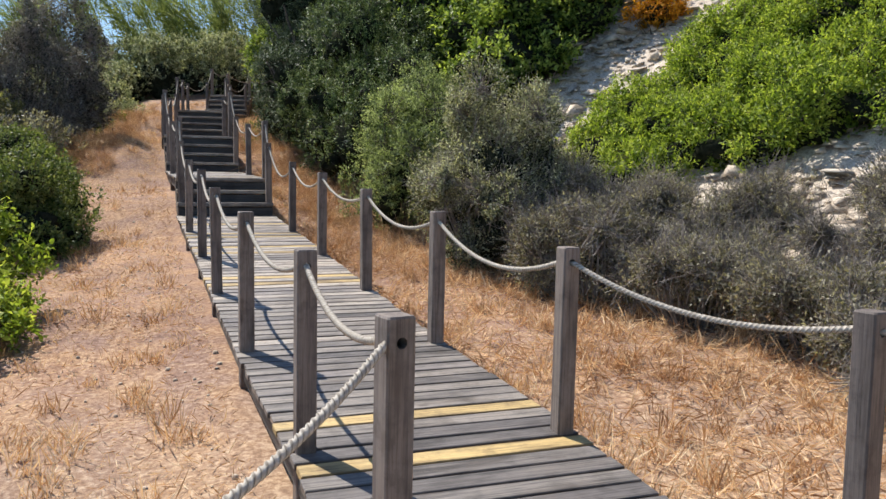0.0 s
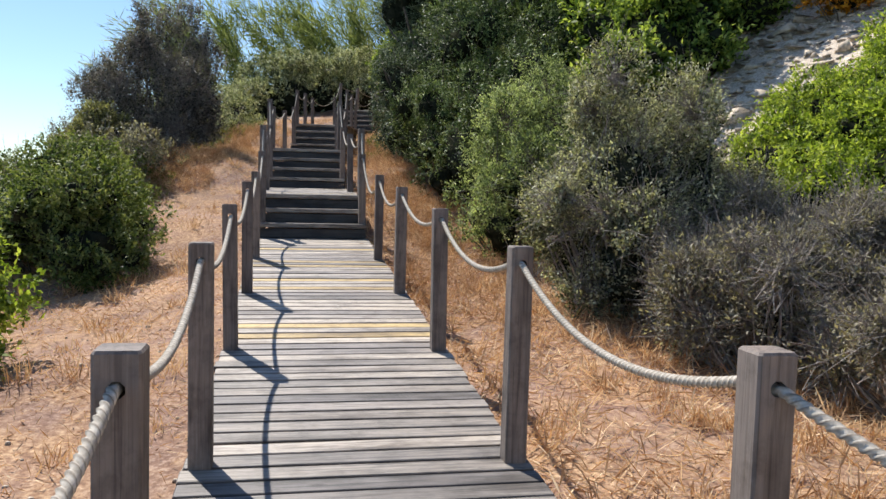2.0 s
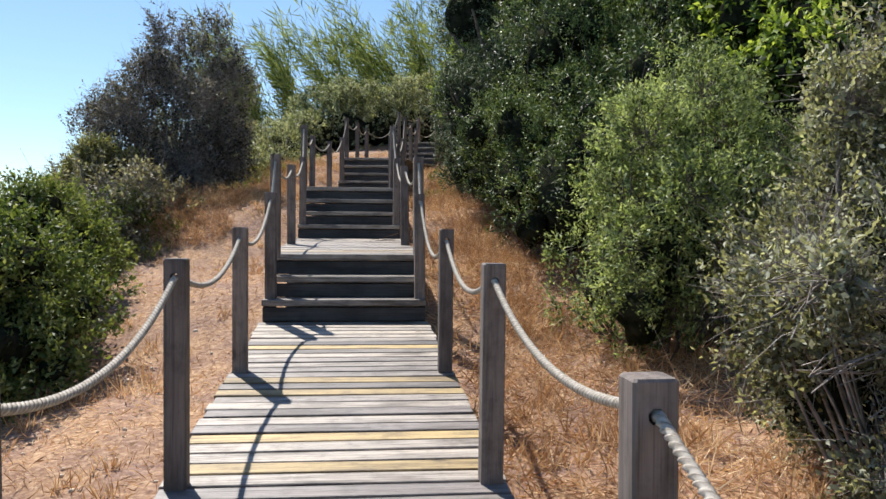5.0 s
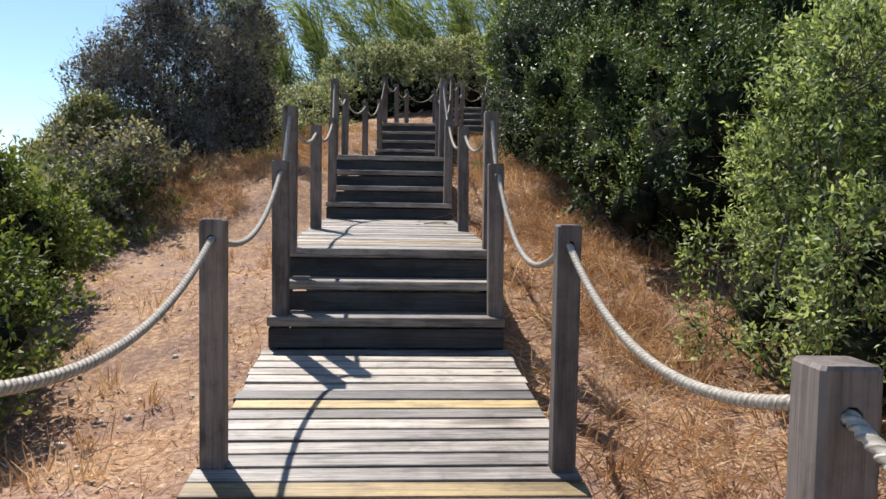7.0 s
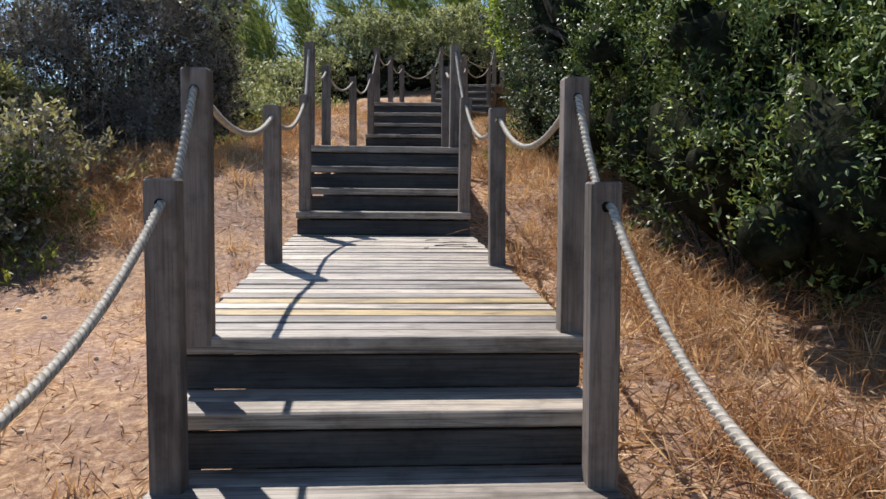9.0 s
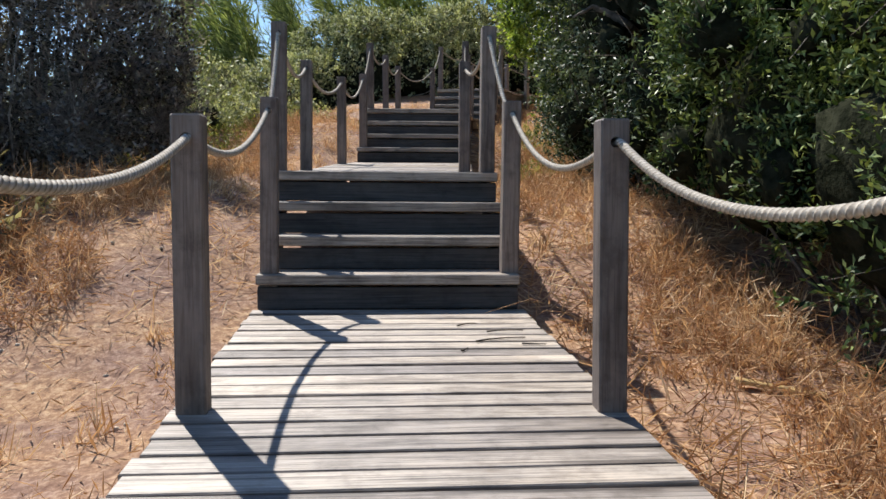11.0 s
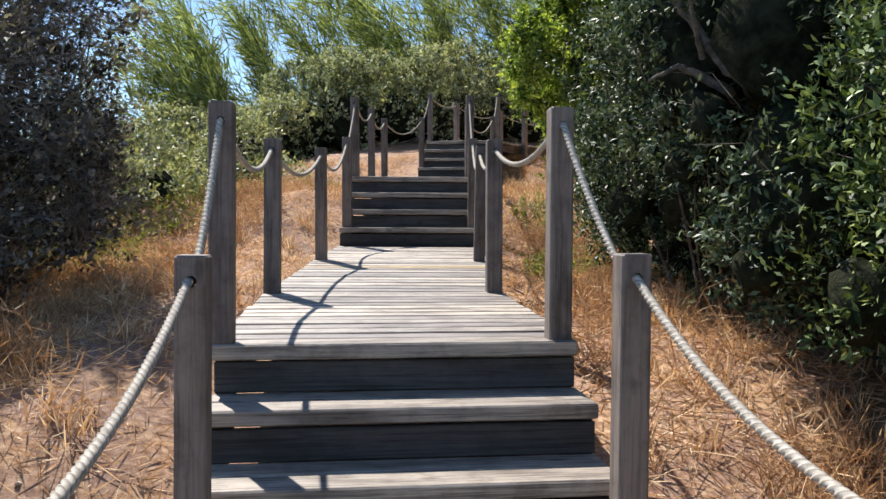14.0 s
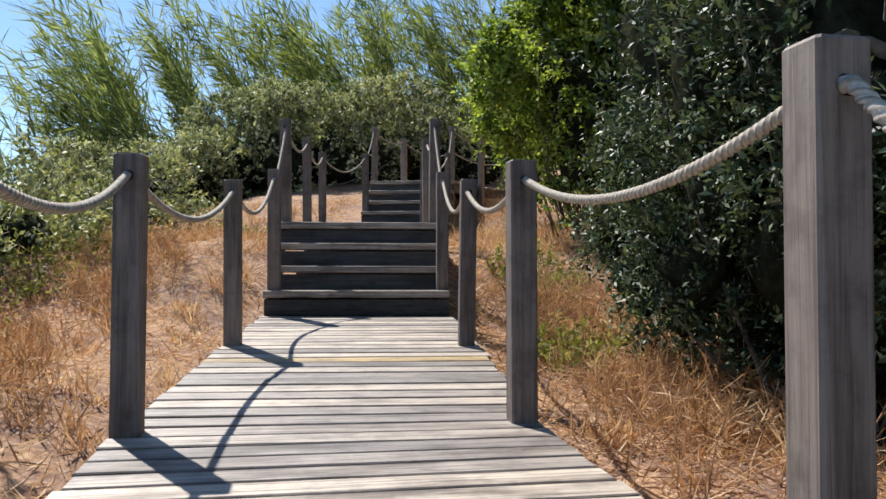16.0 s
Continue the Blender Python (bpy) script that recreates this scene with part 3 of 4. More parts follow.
def lobes_points(lobes, n, depth, seed, under=0.0):
    """n clump centres near the surface of a union of ellipsoids, with outward directions."""
    r = np.random.default_rng(seed)
    C, R = np.array([l[:3] for l in lobes]), np.array([l[3:6] for l in lobes])
    area = (R[:, 0] * R[:, 1] + R[:, 0] * R[:, 2] + R[:, 1] * R[:, 2])
    k = r.choice(len(lobes), n, p=area / area.sum())
    d = unit(r.normal(size=(n, 3)))
    low = (d[:, 2] < 0) & (R[k, 0] > 0.5)
    hor = np.linalg.norm(d[:, :2], axis=1, keepdims=True)
    d[:, :2] = np.where(low[:, None], d[:, :2] / np.maximum(hor, 1e-6) * np.maximum(hor, r.uniform(0.86, 1.0, (n, 1))), d[:, :2])
    w = np.sin(d[:, 0] * 5 + C[k, 0] * 3) * np.sin(d[:, 1] * 6 + k) * np.sin(d[:, 2] * 5 + 1.3 * k)
    f = 1.0 + 0.14 * w - depth * r.random(n) ** 1.6 + 0.05 * r.normal(size=n)
    f = np.where(low, f * (1 - under), f)
    P = C[k] + d * R[k] * f[:, None]
    keep = P[:, 2] > land(P[:, 0], P[:, 1]) - 0.02
    # low leaves thinned so the dark filler reads as shade there
    keep &= ~(low & (r.random(n) < 0.45))
    if under:
        g = land(P[:, 0], P[:, 1])
        keep &= r.random(n) < np.clip((P[:, 2] - g - 0.1) / 1.3, 0.6 if under < 0.2 else 0.25, 1.0)
    for j in range(len(lobes)):
        q = np.linalg.norm((P - C[j]) / R[j], axis=1)
        keep &= (q > 0.78) | (k == j)
    return P[keep], unit(d / R[k])[keep], r


def shrub(name, label, category, lobes, mat, clumps, per, leaf, spread=0.09, depth=0.3, stems=40, core=0.72, stem_mat=None, twigs=0, sway=0.5, up=0.35, lumps=13, narrow=0.5, under=0.0, hollow=None):
    """A shrub: stems from the ground, a dark filler that stands in for inner shade and a crown of many small leaves in
    clumps.
    """
    seed = int(abs(lobes[0][0] * 131 + lobes[0][1] * 977)) + len(lobes)
    x0, y0 = np.mean([l[0] for l in lobes]), np.mean([l[1] for l in lobes])
    top = thing(name, label, category, pose(x0, y0, gz(x0, y0)))
    P, N, r = lobes_points(billows(lobes, lumps, seed, under), clumps, depth, seed, under)
    o = np.array(top.matrix_basis.translation)
    if hollow:
        open_ = np.linalg.norm(P - np.array(hollow[:3]), axis=1) > hollow[3]
        P, N = P[open_], N[open_]
    X_, Y_, Z_ = P.T
    swell = np.sin(2.3 * X_ + 1.9 * Z_) * np.sin(2.1 * Y_ - 1.3 * X_) + 0.7 * np.sin(5.3 * Z_ + 3.1 * Y_) * np.sin(4.7 * X_ - 2.2 * Y_) + 0.5 * np.sin(9.7 * X_ + 8.3 * Z_) * np.sin(8.9 * Y_)
    P = P + N * (swell * 0.11 + 0.16 * (r.random(len(P)) < 0.09) * r.random(len(P)))[:, None] * min(1.0, lobes[0][3])
    P[:, 2] = np.maximum(P[:, 2], land(P[:, 0], P[:, 1]))
    # leafy shoots: leaves set along short axes that grow outwards and up
    n = len(P) * per
    axis = unit(N * (0.35 + sway) + r.normal(size=P.shape) * 0.5 + np.array((0, 0, up + 0.25)))
    long_ = spread * r.uniform(1.4, 3.4, len(P))
    u = r.random((len(P), per)) ** 0.8
    NN, AX = np.repeat(N, per, 0), np.repeat(axis, per, 0)
    Q = np.repeat(P, per, 0) + AX * ((u - 0.45) * long_[:, None]).reshape(-1, 1) + r.normal(size=(n, 3)) * spread * 0.26
    D = unit(AX * 0.6 + r.normal(size=(n, 3)) * 0.55)
    sz = r.uniform(0.75, 1.45, n) * (1.15 - 0.3 * u.ravel())
    crown = leaf_mesh("crown", Q - o, D, leaf * sz, leaf * narrow * sz, mat, NN * 0.6 + np.array((0, 0, 0.7)) + 0.25 * r.normal(size=(n, 3)))
    tip = crown.attributes.new("young", "FLOAT", "POINT")
    tip.data.foreach_set("value", np.repeat(u.ravel() ** 2, 4).astype(np.float32))
    part("crown", crown, top)
    sm = stem_mat or M_BARK
    if stems:
        sel = r.choice(len(P), min(stems, len(P)), replace=False)
        E = P[sel] - N[sel] * 0.1
        foot = np.stack([x0 + (P[sel][:, 0] - x0) * 0.4, y0 + (P[sel][:, 1] - y0) * 0.4], 1)
        A = np.column_stack([foot, land(foot[:, 0], foot[:, 1]) - 0.05])
        tagged(part("stem_growth", stick_mesh("stem_growth", A - o, E - o, 0.016, 0.004, sm, 0.07, 4), top), kind="stuff")
    if twigs:
        sel = r.choice(len(P), twigs)
        A = P[sel] - N[sel] * 0.3
        B = P[sel] + (N[sel] * 0.6 + r.normal(size=(twigs, 3)) * 0.3 + np.array((0, 0, 0.4))) * r.uniform(0.08, 0.3, (twigs, 1))
        tagged(part("twig_growth", stick_mesh("twig_growth", A - o, B - o, 0.0035, 0.0012, sm, 0.1, 2), top), kind="stuff")
    # added filler balls that darken the crown and block light through it
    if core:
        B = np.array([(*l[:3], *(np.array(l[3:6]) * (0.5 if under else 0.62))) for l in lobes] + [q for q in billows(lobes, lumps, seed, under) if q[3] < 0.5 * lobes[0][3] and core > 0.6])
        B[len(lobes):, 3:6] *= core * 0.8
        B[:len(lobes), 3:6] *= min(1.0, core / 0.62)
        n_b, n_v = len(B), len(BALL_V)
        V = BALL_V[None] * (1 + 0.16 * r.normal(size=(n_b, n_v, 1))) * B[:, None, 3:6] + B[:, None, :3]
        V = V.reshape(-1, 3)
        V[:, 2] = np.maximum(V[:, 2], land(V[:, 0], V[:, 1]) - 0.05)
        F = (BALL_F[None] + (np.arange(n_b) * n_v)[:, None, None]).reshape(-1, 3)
        tagged(part("inner_mass", mesh_np("inner_mass", V - o, F, M_CORE), top, "dark filler mass with the crown's inner shade in its colour"), kind="stuff")
    return top


def on(x, y, up, rx, ry, rz):
    """A lobe with its middle that far above the ground."""
    return (x, y, gz(x, y) + up, rx, ry, rz)


def hedge(x, y, rx, ry, h, side=1):
    """A lobe of height h that stands on the ground on the path's side of it."""
    b = gz(x - side * rx, y)
    return (x, y, b + 0.46 * h, rx, ry, 0.56 * h)


# seaward side
shrub("dark_shrub", "tall dark wind-shaped evergreen shrub on the dry slope", "shrub",
      [hedge(-1.0, 20.9, 1.05, 1.2, 2.5, -1), hedge(-0.8, 21.3, 0.9, 1.0, 3.2, -1), hedge(-1.75, 21.0, 0.85, 1.0, 1.9, -1), hedge(-0.55, 20.7, 0.7, 0.8, 1.3, -1), hedge(-2.4, 21.1, 0.6, 0.8, 1.0, -1)],
      M_DARK, 9800, 11, 0.046, 0.08, 0.5, 220, 0.0, M_TWIG, 7500, 0.6, 0.5, 18)
shrub("olive_shrub", "olive-green feathery shrub beside the dark bush", "shrub",
      [hedge(-1.8, 19.6, 0.6, 0.7, 1.0, -1), hedge(-2.35, 19.8, 0.5, 0.6, 0.6, -1)], M_FEATHER, 2000, 14, 0.06, 0.08, 0.4, 60, 0.55, M_TWIG, 700, 0.4, 0.9, 8, 0.3)
shrub("green_shrub", "rounded dull green shrub on the seaward slope", "shrub",
      [hedge(-1.0, 12.7, 0.8, 1.1, 1.05, -1), hedge(-1.75, 12.9, 0.6, 0.8, 0.5, -1), hedge(-1.25, 14.3, 0.8, 1.0, 1.0, -1), hedge(-0.7, 12.0, 0.55, 0.6, 0.7, -1)], M_OLIVE, 4200, 18, 0.045, 0.085, 0.35, 80, 0.62, None, 500)
shrub("green_shrub", "low bright green leafy shrub in dry grass", "shrub",
      [hedge(-0.85, 7.9, 0.45, 0.55, 0.35, -1), hedge(-1.0, 9.0, 0.6, 0.7, 0.75, -1), hedge(-1.5, 8.4, 0.6, 0.7, 0.85, -1)], M_BRIGHT, 1500, 14, 0.055, 0.08, 0.35, 30, 0.6)
shrub("low_brush", "low tangled brush of brown stems and sparse leaves", "shrub",
      [hedge(-1.6, 16.8, 0.9, 1.0, 0.5, -1), hedge(-2.5, 16.4, 0.9, 1.1, 0.5, -1), hedge(-1.2, 18.0, 0.8, 0.7, 0.5, -1)], M_SCRUB, 1500, 12, 0.06, 0.1, 0.6, 90, 0.4, M_TWIG, 1500)
shrub("low_brush", "low dark green brush on the seaward slope", "shrub",
      [hedge(-1.5, 15.9, 0.7, 0.9, 0.65, -1), hedge(-1.35, 17.4, 0.6, 0.8, 0.55, -1), hedge(-2.2, 15.3, 0.8, 0.8, 0.75, -1)], M_OLIVE, 2200, 13, 0.05, 0.09, 0.5, 80, 0.5, M_TWIG, 1200, 0.5, 0.6, 9)
# landward side, along the path
shrub("grey_shrub", "half-dry grey-leaved shrub with bare twigs", "shrub",
      [hedge(4.25, 9.35, 0.8, 0.85, 1.95), hedge(4.8, 9.8, 0.8, 0.8, 2.15), hedge(4.05, 8.9, 0.45, 0.5, 1.0), hedge(4.0, 9.8, 0.45, 0.5, 0.85)],
      M_GREY, 7500, 15, 0.032, 0.08, 0.5, 130, 0.5, M_TWIG, 4200, 0.4, 0.9, 10)
shrub("green_shrub", "yellow-green leafy shrub beside the path", "shrub",
      [hedge(4.2, 12.2, 0.8, 0.85, 1.9), hedge(4.85, 12.9, 0.95, 0.9, 2.4), hedge(3.85, 11.9, 0.45, 0.5, 0.9), hedge(3.9, 12.8, 0.45, 0.6, 0.9)], M_PALE, 6200, 20, 0.037, 0.08, 0.3, 80, 0.48, None, 700, 0.5, 0.45, 13, 0.4, 0.3)
shrub("lentisk_bush", "large dense dark green evergreen bush beside the steps", "bush",
      [hedge(5.1, 15.3, 1.15, 1.2, 2.3), hedge(5.4, 17.1, 1.55, 1.3, 3.3), hedge(4.15, 14.7, 0.8, 0.85, 1.8), hedge(4.05, 16.1, 0.75, 0.9, 1.9), hedge(4.1, 17.5, 0.75, 0.9, 1.9)], M_LENTISK, 12500, 20, 0.043, 0.085, 0.24, 80, 0.72, None, 500, 0.5, 0.35, 15, 0.36, 0.32)
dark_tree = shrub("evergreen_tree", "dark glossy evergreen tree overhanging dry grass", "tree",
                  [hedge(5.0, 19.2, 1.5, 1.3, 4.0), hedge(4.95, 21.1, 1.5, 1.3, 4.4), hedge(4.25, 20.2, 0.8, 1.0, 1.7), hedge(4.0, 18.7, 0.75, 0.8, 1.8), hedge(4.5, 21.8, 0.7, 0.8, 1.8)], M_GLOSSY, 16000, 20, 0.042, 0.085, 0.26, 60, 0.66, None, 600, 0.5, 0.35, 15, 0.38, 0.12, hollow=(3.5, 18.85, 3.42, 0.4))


def limb(parent, name, pts, r0, r1):
    """A crooked tapered bough through the points."""
    P = np.array(pts, float)
    t = np.linspace(0, len(P) - 1, 5 * len(P))
    C = np.stack([np.interp(t, np.arange(len(P)), P[:, k]) for k in range(3)], 1)
    C[1:-1] += rng.normal(0, 0.1 * r0, (len(t) - 2, 3))
    T = unit(np.gradient(C, axis=0))
    S = unit(np.cross(T, (0.3, 1.0, 0.2)))
    V = np.cross(S, T)
    r = np.linspace(r0, r1, len(t)) * rng.uniform(0.88, 1.1, len(t))
    ang = 2 * np.pi * np.arange(8) / 8
    R = C[:, None] + (S[:, None] * np.cos(ang)[None, :, None] + V[:, None] * np.sin(ang)[None, :, None]) * r[:, None, None]
    q = np.arange(len(t) * 8).reshape(-1, 8)
    F = np.stack([q[:-1], np.roll(q[:-1], -1, 1), np.roll(q[1:], -1, 1), q[1:]], -1).reshape(-1, 4)
    part(name, mesh_np(name, R.reshape(-1, 3) - np.array(parent.matrix_basis.translation), F, M_BARK, True), parent)


g0 = gz(5.0, 20.6)
limb(dark_tree, "trunk", [(5.0, 20.6, g0 - 0.1), (4.85, 20.5, g0 + 0.9), (4.6, 20.4, g0 + 1.8)], 0.11, 0.08)
limb(dark_tree, "limb", [(4.7, 20.4, g0 + 1.4), (4.3, 20.0, g0 + 2.1), (3.9, 19.6, g0 + 3.0)], 0.06, 0.02)
limb(dark_tree, "limb", [(4.6, 20.4, g0 + 1.8), (4.1, 20.5, g0 + 2.3), (3.7, 20.8, g0 + 2.9)], 0.05, 0.015)
limb(dark_tree, "limb", [(4.7, 20.4, g0 + 1.2), (4.1, 19.6, g0 + 1.6), (3.6, 19.1, g0 + 1.8)], 0.04, 0.012)
limb(dark_tree, "limb", [(4.6, 20.2, 3.2), (3.8, 19.0, 3.25), (3.66, 19.12, 3.42), (3.58, 19.2, 3.6), (3.45, 19.25, 3.78)], 0.05, 0.014)
limb(dark_tree, "limb", [(4.5, 20.2, 3.1), (3.75, 19.1, 3.22), (3.6, 19.2, 3.33), (3.5, 19.2, 3.36), (3.38, 19.3, 3.3)], 0.035, 0.008)
limb(dark_tree, "limb", [(3.62, 19.15, 3.4), (3.5, 19.0, 3.55), (3.4, 18.9, 3.75)], 0.02, 0.006)
shrub("evergreen_tree", "tall dense evergreen tree with bare inner boughs", "tree",
      [hedge(5.9, 23.4, 1.6, 1.5, 4.8), hedge(7.4, 21.5, 1.7, 1.7, 5.5), hedge(7.2, 18.6, 1.7, 1.7, 4.9)],
      M_LENTISK, 8500, 14, 0.075, 0.11, 0.35, 60, 0.68, None, 300, 0.5, 0.35, 15)
shrub("evergreen_tree", "bright leafy evergreen tree beside the upper deck", "tree",
      [hedge(5.65, 26.0, 1.35, 1.5, 4.6), hedge(6.5, 28.2, 1.5, 1.6, 5.2)], M_LEAFY, 9500, 14, 0.075, 0.11, 0.25, 60, 0.5)
# shrubs over the bank
for x, y, u, rx, rz, m_ in ((8.0, 17.4, 1.0, 1.7, 1.5, M_LEAFY), (9.6, 19.5, 1.2, 2.1, 1.8, M_LEAFY), (8.8, 22.0, 1.6, 2.2, 2.4, M_LEAFY),
                            (11.6, 17.0, 0.8, 1.8, 1.2, M_LEAFY), (12.6, 20.5, 1.0, 2.4, 1.6, M_LENTISK), (7.2, 15.0, 0.7, 1.2, 1.2, M_LEAFY),
                            (14.5, 18.0, 0.7, 2.0, 1.1, M_LEAFY), (9.4, 15.4, 0.5, 1.2, 0.9, M_LEAFY)):
    shrub("bank_shrub", "dense green shrub covering the steep bank", "shrub",
          [on(x, y, u, rx, rx, rz), on(x + rx * 0.7, y + 0.6, u * 0.9, rx * 0.8, rx * 0.8, rz * 0.9), on(x - rx * 0.5, y - 0.5, u * 0.6, rx * 0.7, rx * 0.7, rz * 0.7)],
          m_, 2700, 11, 0.095, 0.13, 0.3, 20, 0.68)
drape = np.random.default_rng(23)
for x, y in ((6.9, 10.4), (8.0, 10.5), (9.2, 10.2), (10.4, 9.8), (6.7, 9.0), (7.8, 9.0), (9.0, 8.7), (10.2, 8.3), (7.2, 7.6), (8.4, 7.2), (9.6, 6.9), (10.9, 6.8)):
    lobes_ = [on(x + dx, y + dy, 0.1, *drape.uniform(0.55, 0.8, 2), drape.uniform(0.34, 0.5)) for dx, dy in ((0, 0), (0.5, 0.4), (-0.35, 0.35), (0.2, -0.5))]
    shrub("bank_shrub", "bright green spreading shrub on the stony bank", "shrub", lobes_, M_BRIGHT, 2900, 12, 0.05, 0.085, 0.3, 14, 0.6, None, 120, 0.5, 0.45, 7, 0.42)
shrub("orange_shrub", "small orange dry shrub on the stony bank", "shrub", [on(9.4, 13.4, 0.2, 0.6, 0.5, 0.4)], M_ORANGE, 300, 14, 0.07, 0.09, 0.3, 10, 0.5)
for x, y, rx, h in ((4.75, 6.4, 0.6, 0.7), (5.5, 7.0, 0.7, 0.8), (5.0, 5.2, 0.6, 0.6), (6.0, 5.9, 0.7, 0.7), (4.45, 7.5, 0.6, 0.85), (5.6, 4.4, 0.7, 0.55), (5.6, 8.3, 0.6, 0.95), (6.3, 7.2, 0.6, 0.6), (6.8, 5.6, 0.7, 0.5),
                    (4.3, 8.35, 0.5, 0.8), (4.9, 9.0, 0.6, 1.1), (5.9, 9.5, 0.6, 0.9), (4.6, 4.3, 0.5, 0.45), (5.2, 7.9, 0.55, 0.8)):
    shrub("grey_shrub", "dry grey scrub with tangled bare stems", "shrub", [hedge(x, y, rx, rx, h)], M_SCRUB, 1500, 9, 0.036, 0.08, 0.75, 110, 0.24, M_TWIG, 1500, 0.4, 0.9, 7, 0.35)
# bramble mound at the head of the path
mound = []
for k in range(11):
    x_ = -4.6 + 1.15 * k
    crest = (0.75, 0.85, 0.95, 1.1, 1.3, 1.5, 1.62, 1.68, 1.6, 1.45, 1.3)[k]
    mound.append(on(x_, 34.4 + 0.16 * k + 0.25 * (k % 2), 0.35 * crest, 1.5, 1.7, crest))
    mound.append(on(x_ + 0.5, 36.1 + 0.14 * k, 0.4 * crest, 1.6, 1.5, crest * 1.02))
shrub("bramble_thicket", "arching bramble thicket behind the top of the boardwalk", "shrub", mound,
      M_BRAMBLE, 27000, 13, 0.078, 0.1, 0.2, 60, 0.5, M_TWIG, 1400, 0.5, 0.5, 7, 0.55, 0.25)
shrub("bramble_thicket", "low green bramble patch on the grassy slope", "shrub",
      [on(-0.6, 25.0, 0.1, 1.2, 1.2, 0.55), on(-1.8, 26.5, 0.3, 1.5, 1.4, 0.8), on(-2.0, 23.8, 0.2, 1.2, 1.1, 0.7), on(0.2, 28.2, 0.2, 1.1, 1.4, 0.7)],
      M_BRAMBLE, 3600, 12, 0.065, 0.1, 0.4, 60, 0.5, M_TWIG, 700)


def reeds(cx, cy, rx, ry, count, height, label):
    r = np.random.default_rng(int(abs(cx * 10)) + count)
    top = thing("giant_reed", label, "reeds", pose(cx, cy, gz(cx, cy)))
    o = np.array(top.matrix_basis.translation)
    bunch = np.column_stack([cx + r.uniform(-rx, rx, count // 5 + 1), cy + r.uniform(-ry, ry, count // 5 + 1)])
    tip = r.normal((-0.38, -0.05), (0.26, 0.2), bunch.shape)
    which = np.arange(count) // 5
    A = np.column_stack([bunch[which] + r.normal(0, 0.2, (count, 2)), np.zeros(count)])
    A[:, 2] = land(A[:, 0], A[:, 1]) - 0.05
    h = height * r.uniform(0.65, 1.1, count)
    lean = np.column_stack([tip[which] + r.normal(0, 0.08, (count, 2)), np.ones(count)])
    B = A + unit(lean) * h[:, None]
    tagged(part("cane_growth", stick_mesh("cane_growth", A - o, B - o, 0.013, 0.004, M_REED, 0.03, 3), top), kind="stuff")
    per = 34
    f = r.uniform(0.12, 1.0, (count, per)) ** 0.7
    Q = (A[:, None] + (B - A)[:, None] * f[..., None]).reshape(-1, 3)
    D = unit(np.repeat(unit(B - A), per, 0) * 0.9 + r.normal(size=Q.shape) * 0.45 + np.array((-0.3, 0, -0.2)))
    tagged(part("reed_foliage", leaf_mesh("reed_foliage", Q - o, D, r.uniform(0.35, 0.85, len(Q)), 0.046, M_REED), top), kind="stuff")


reeds(-2.4, 40.5, 2.2, 1.6, 80, 4.2, "pale green giant reeds swaying against the sky")
reeds(1.2, 41.5, 3.8, 1.8, 200, 5.8, "tall green giant reeds behind the bramble mound")
reeds(7.0, 42.5, 3.4, 1.8, 250, 5.9, "dense tall green reeds behind the path")


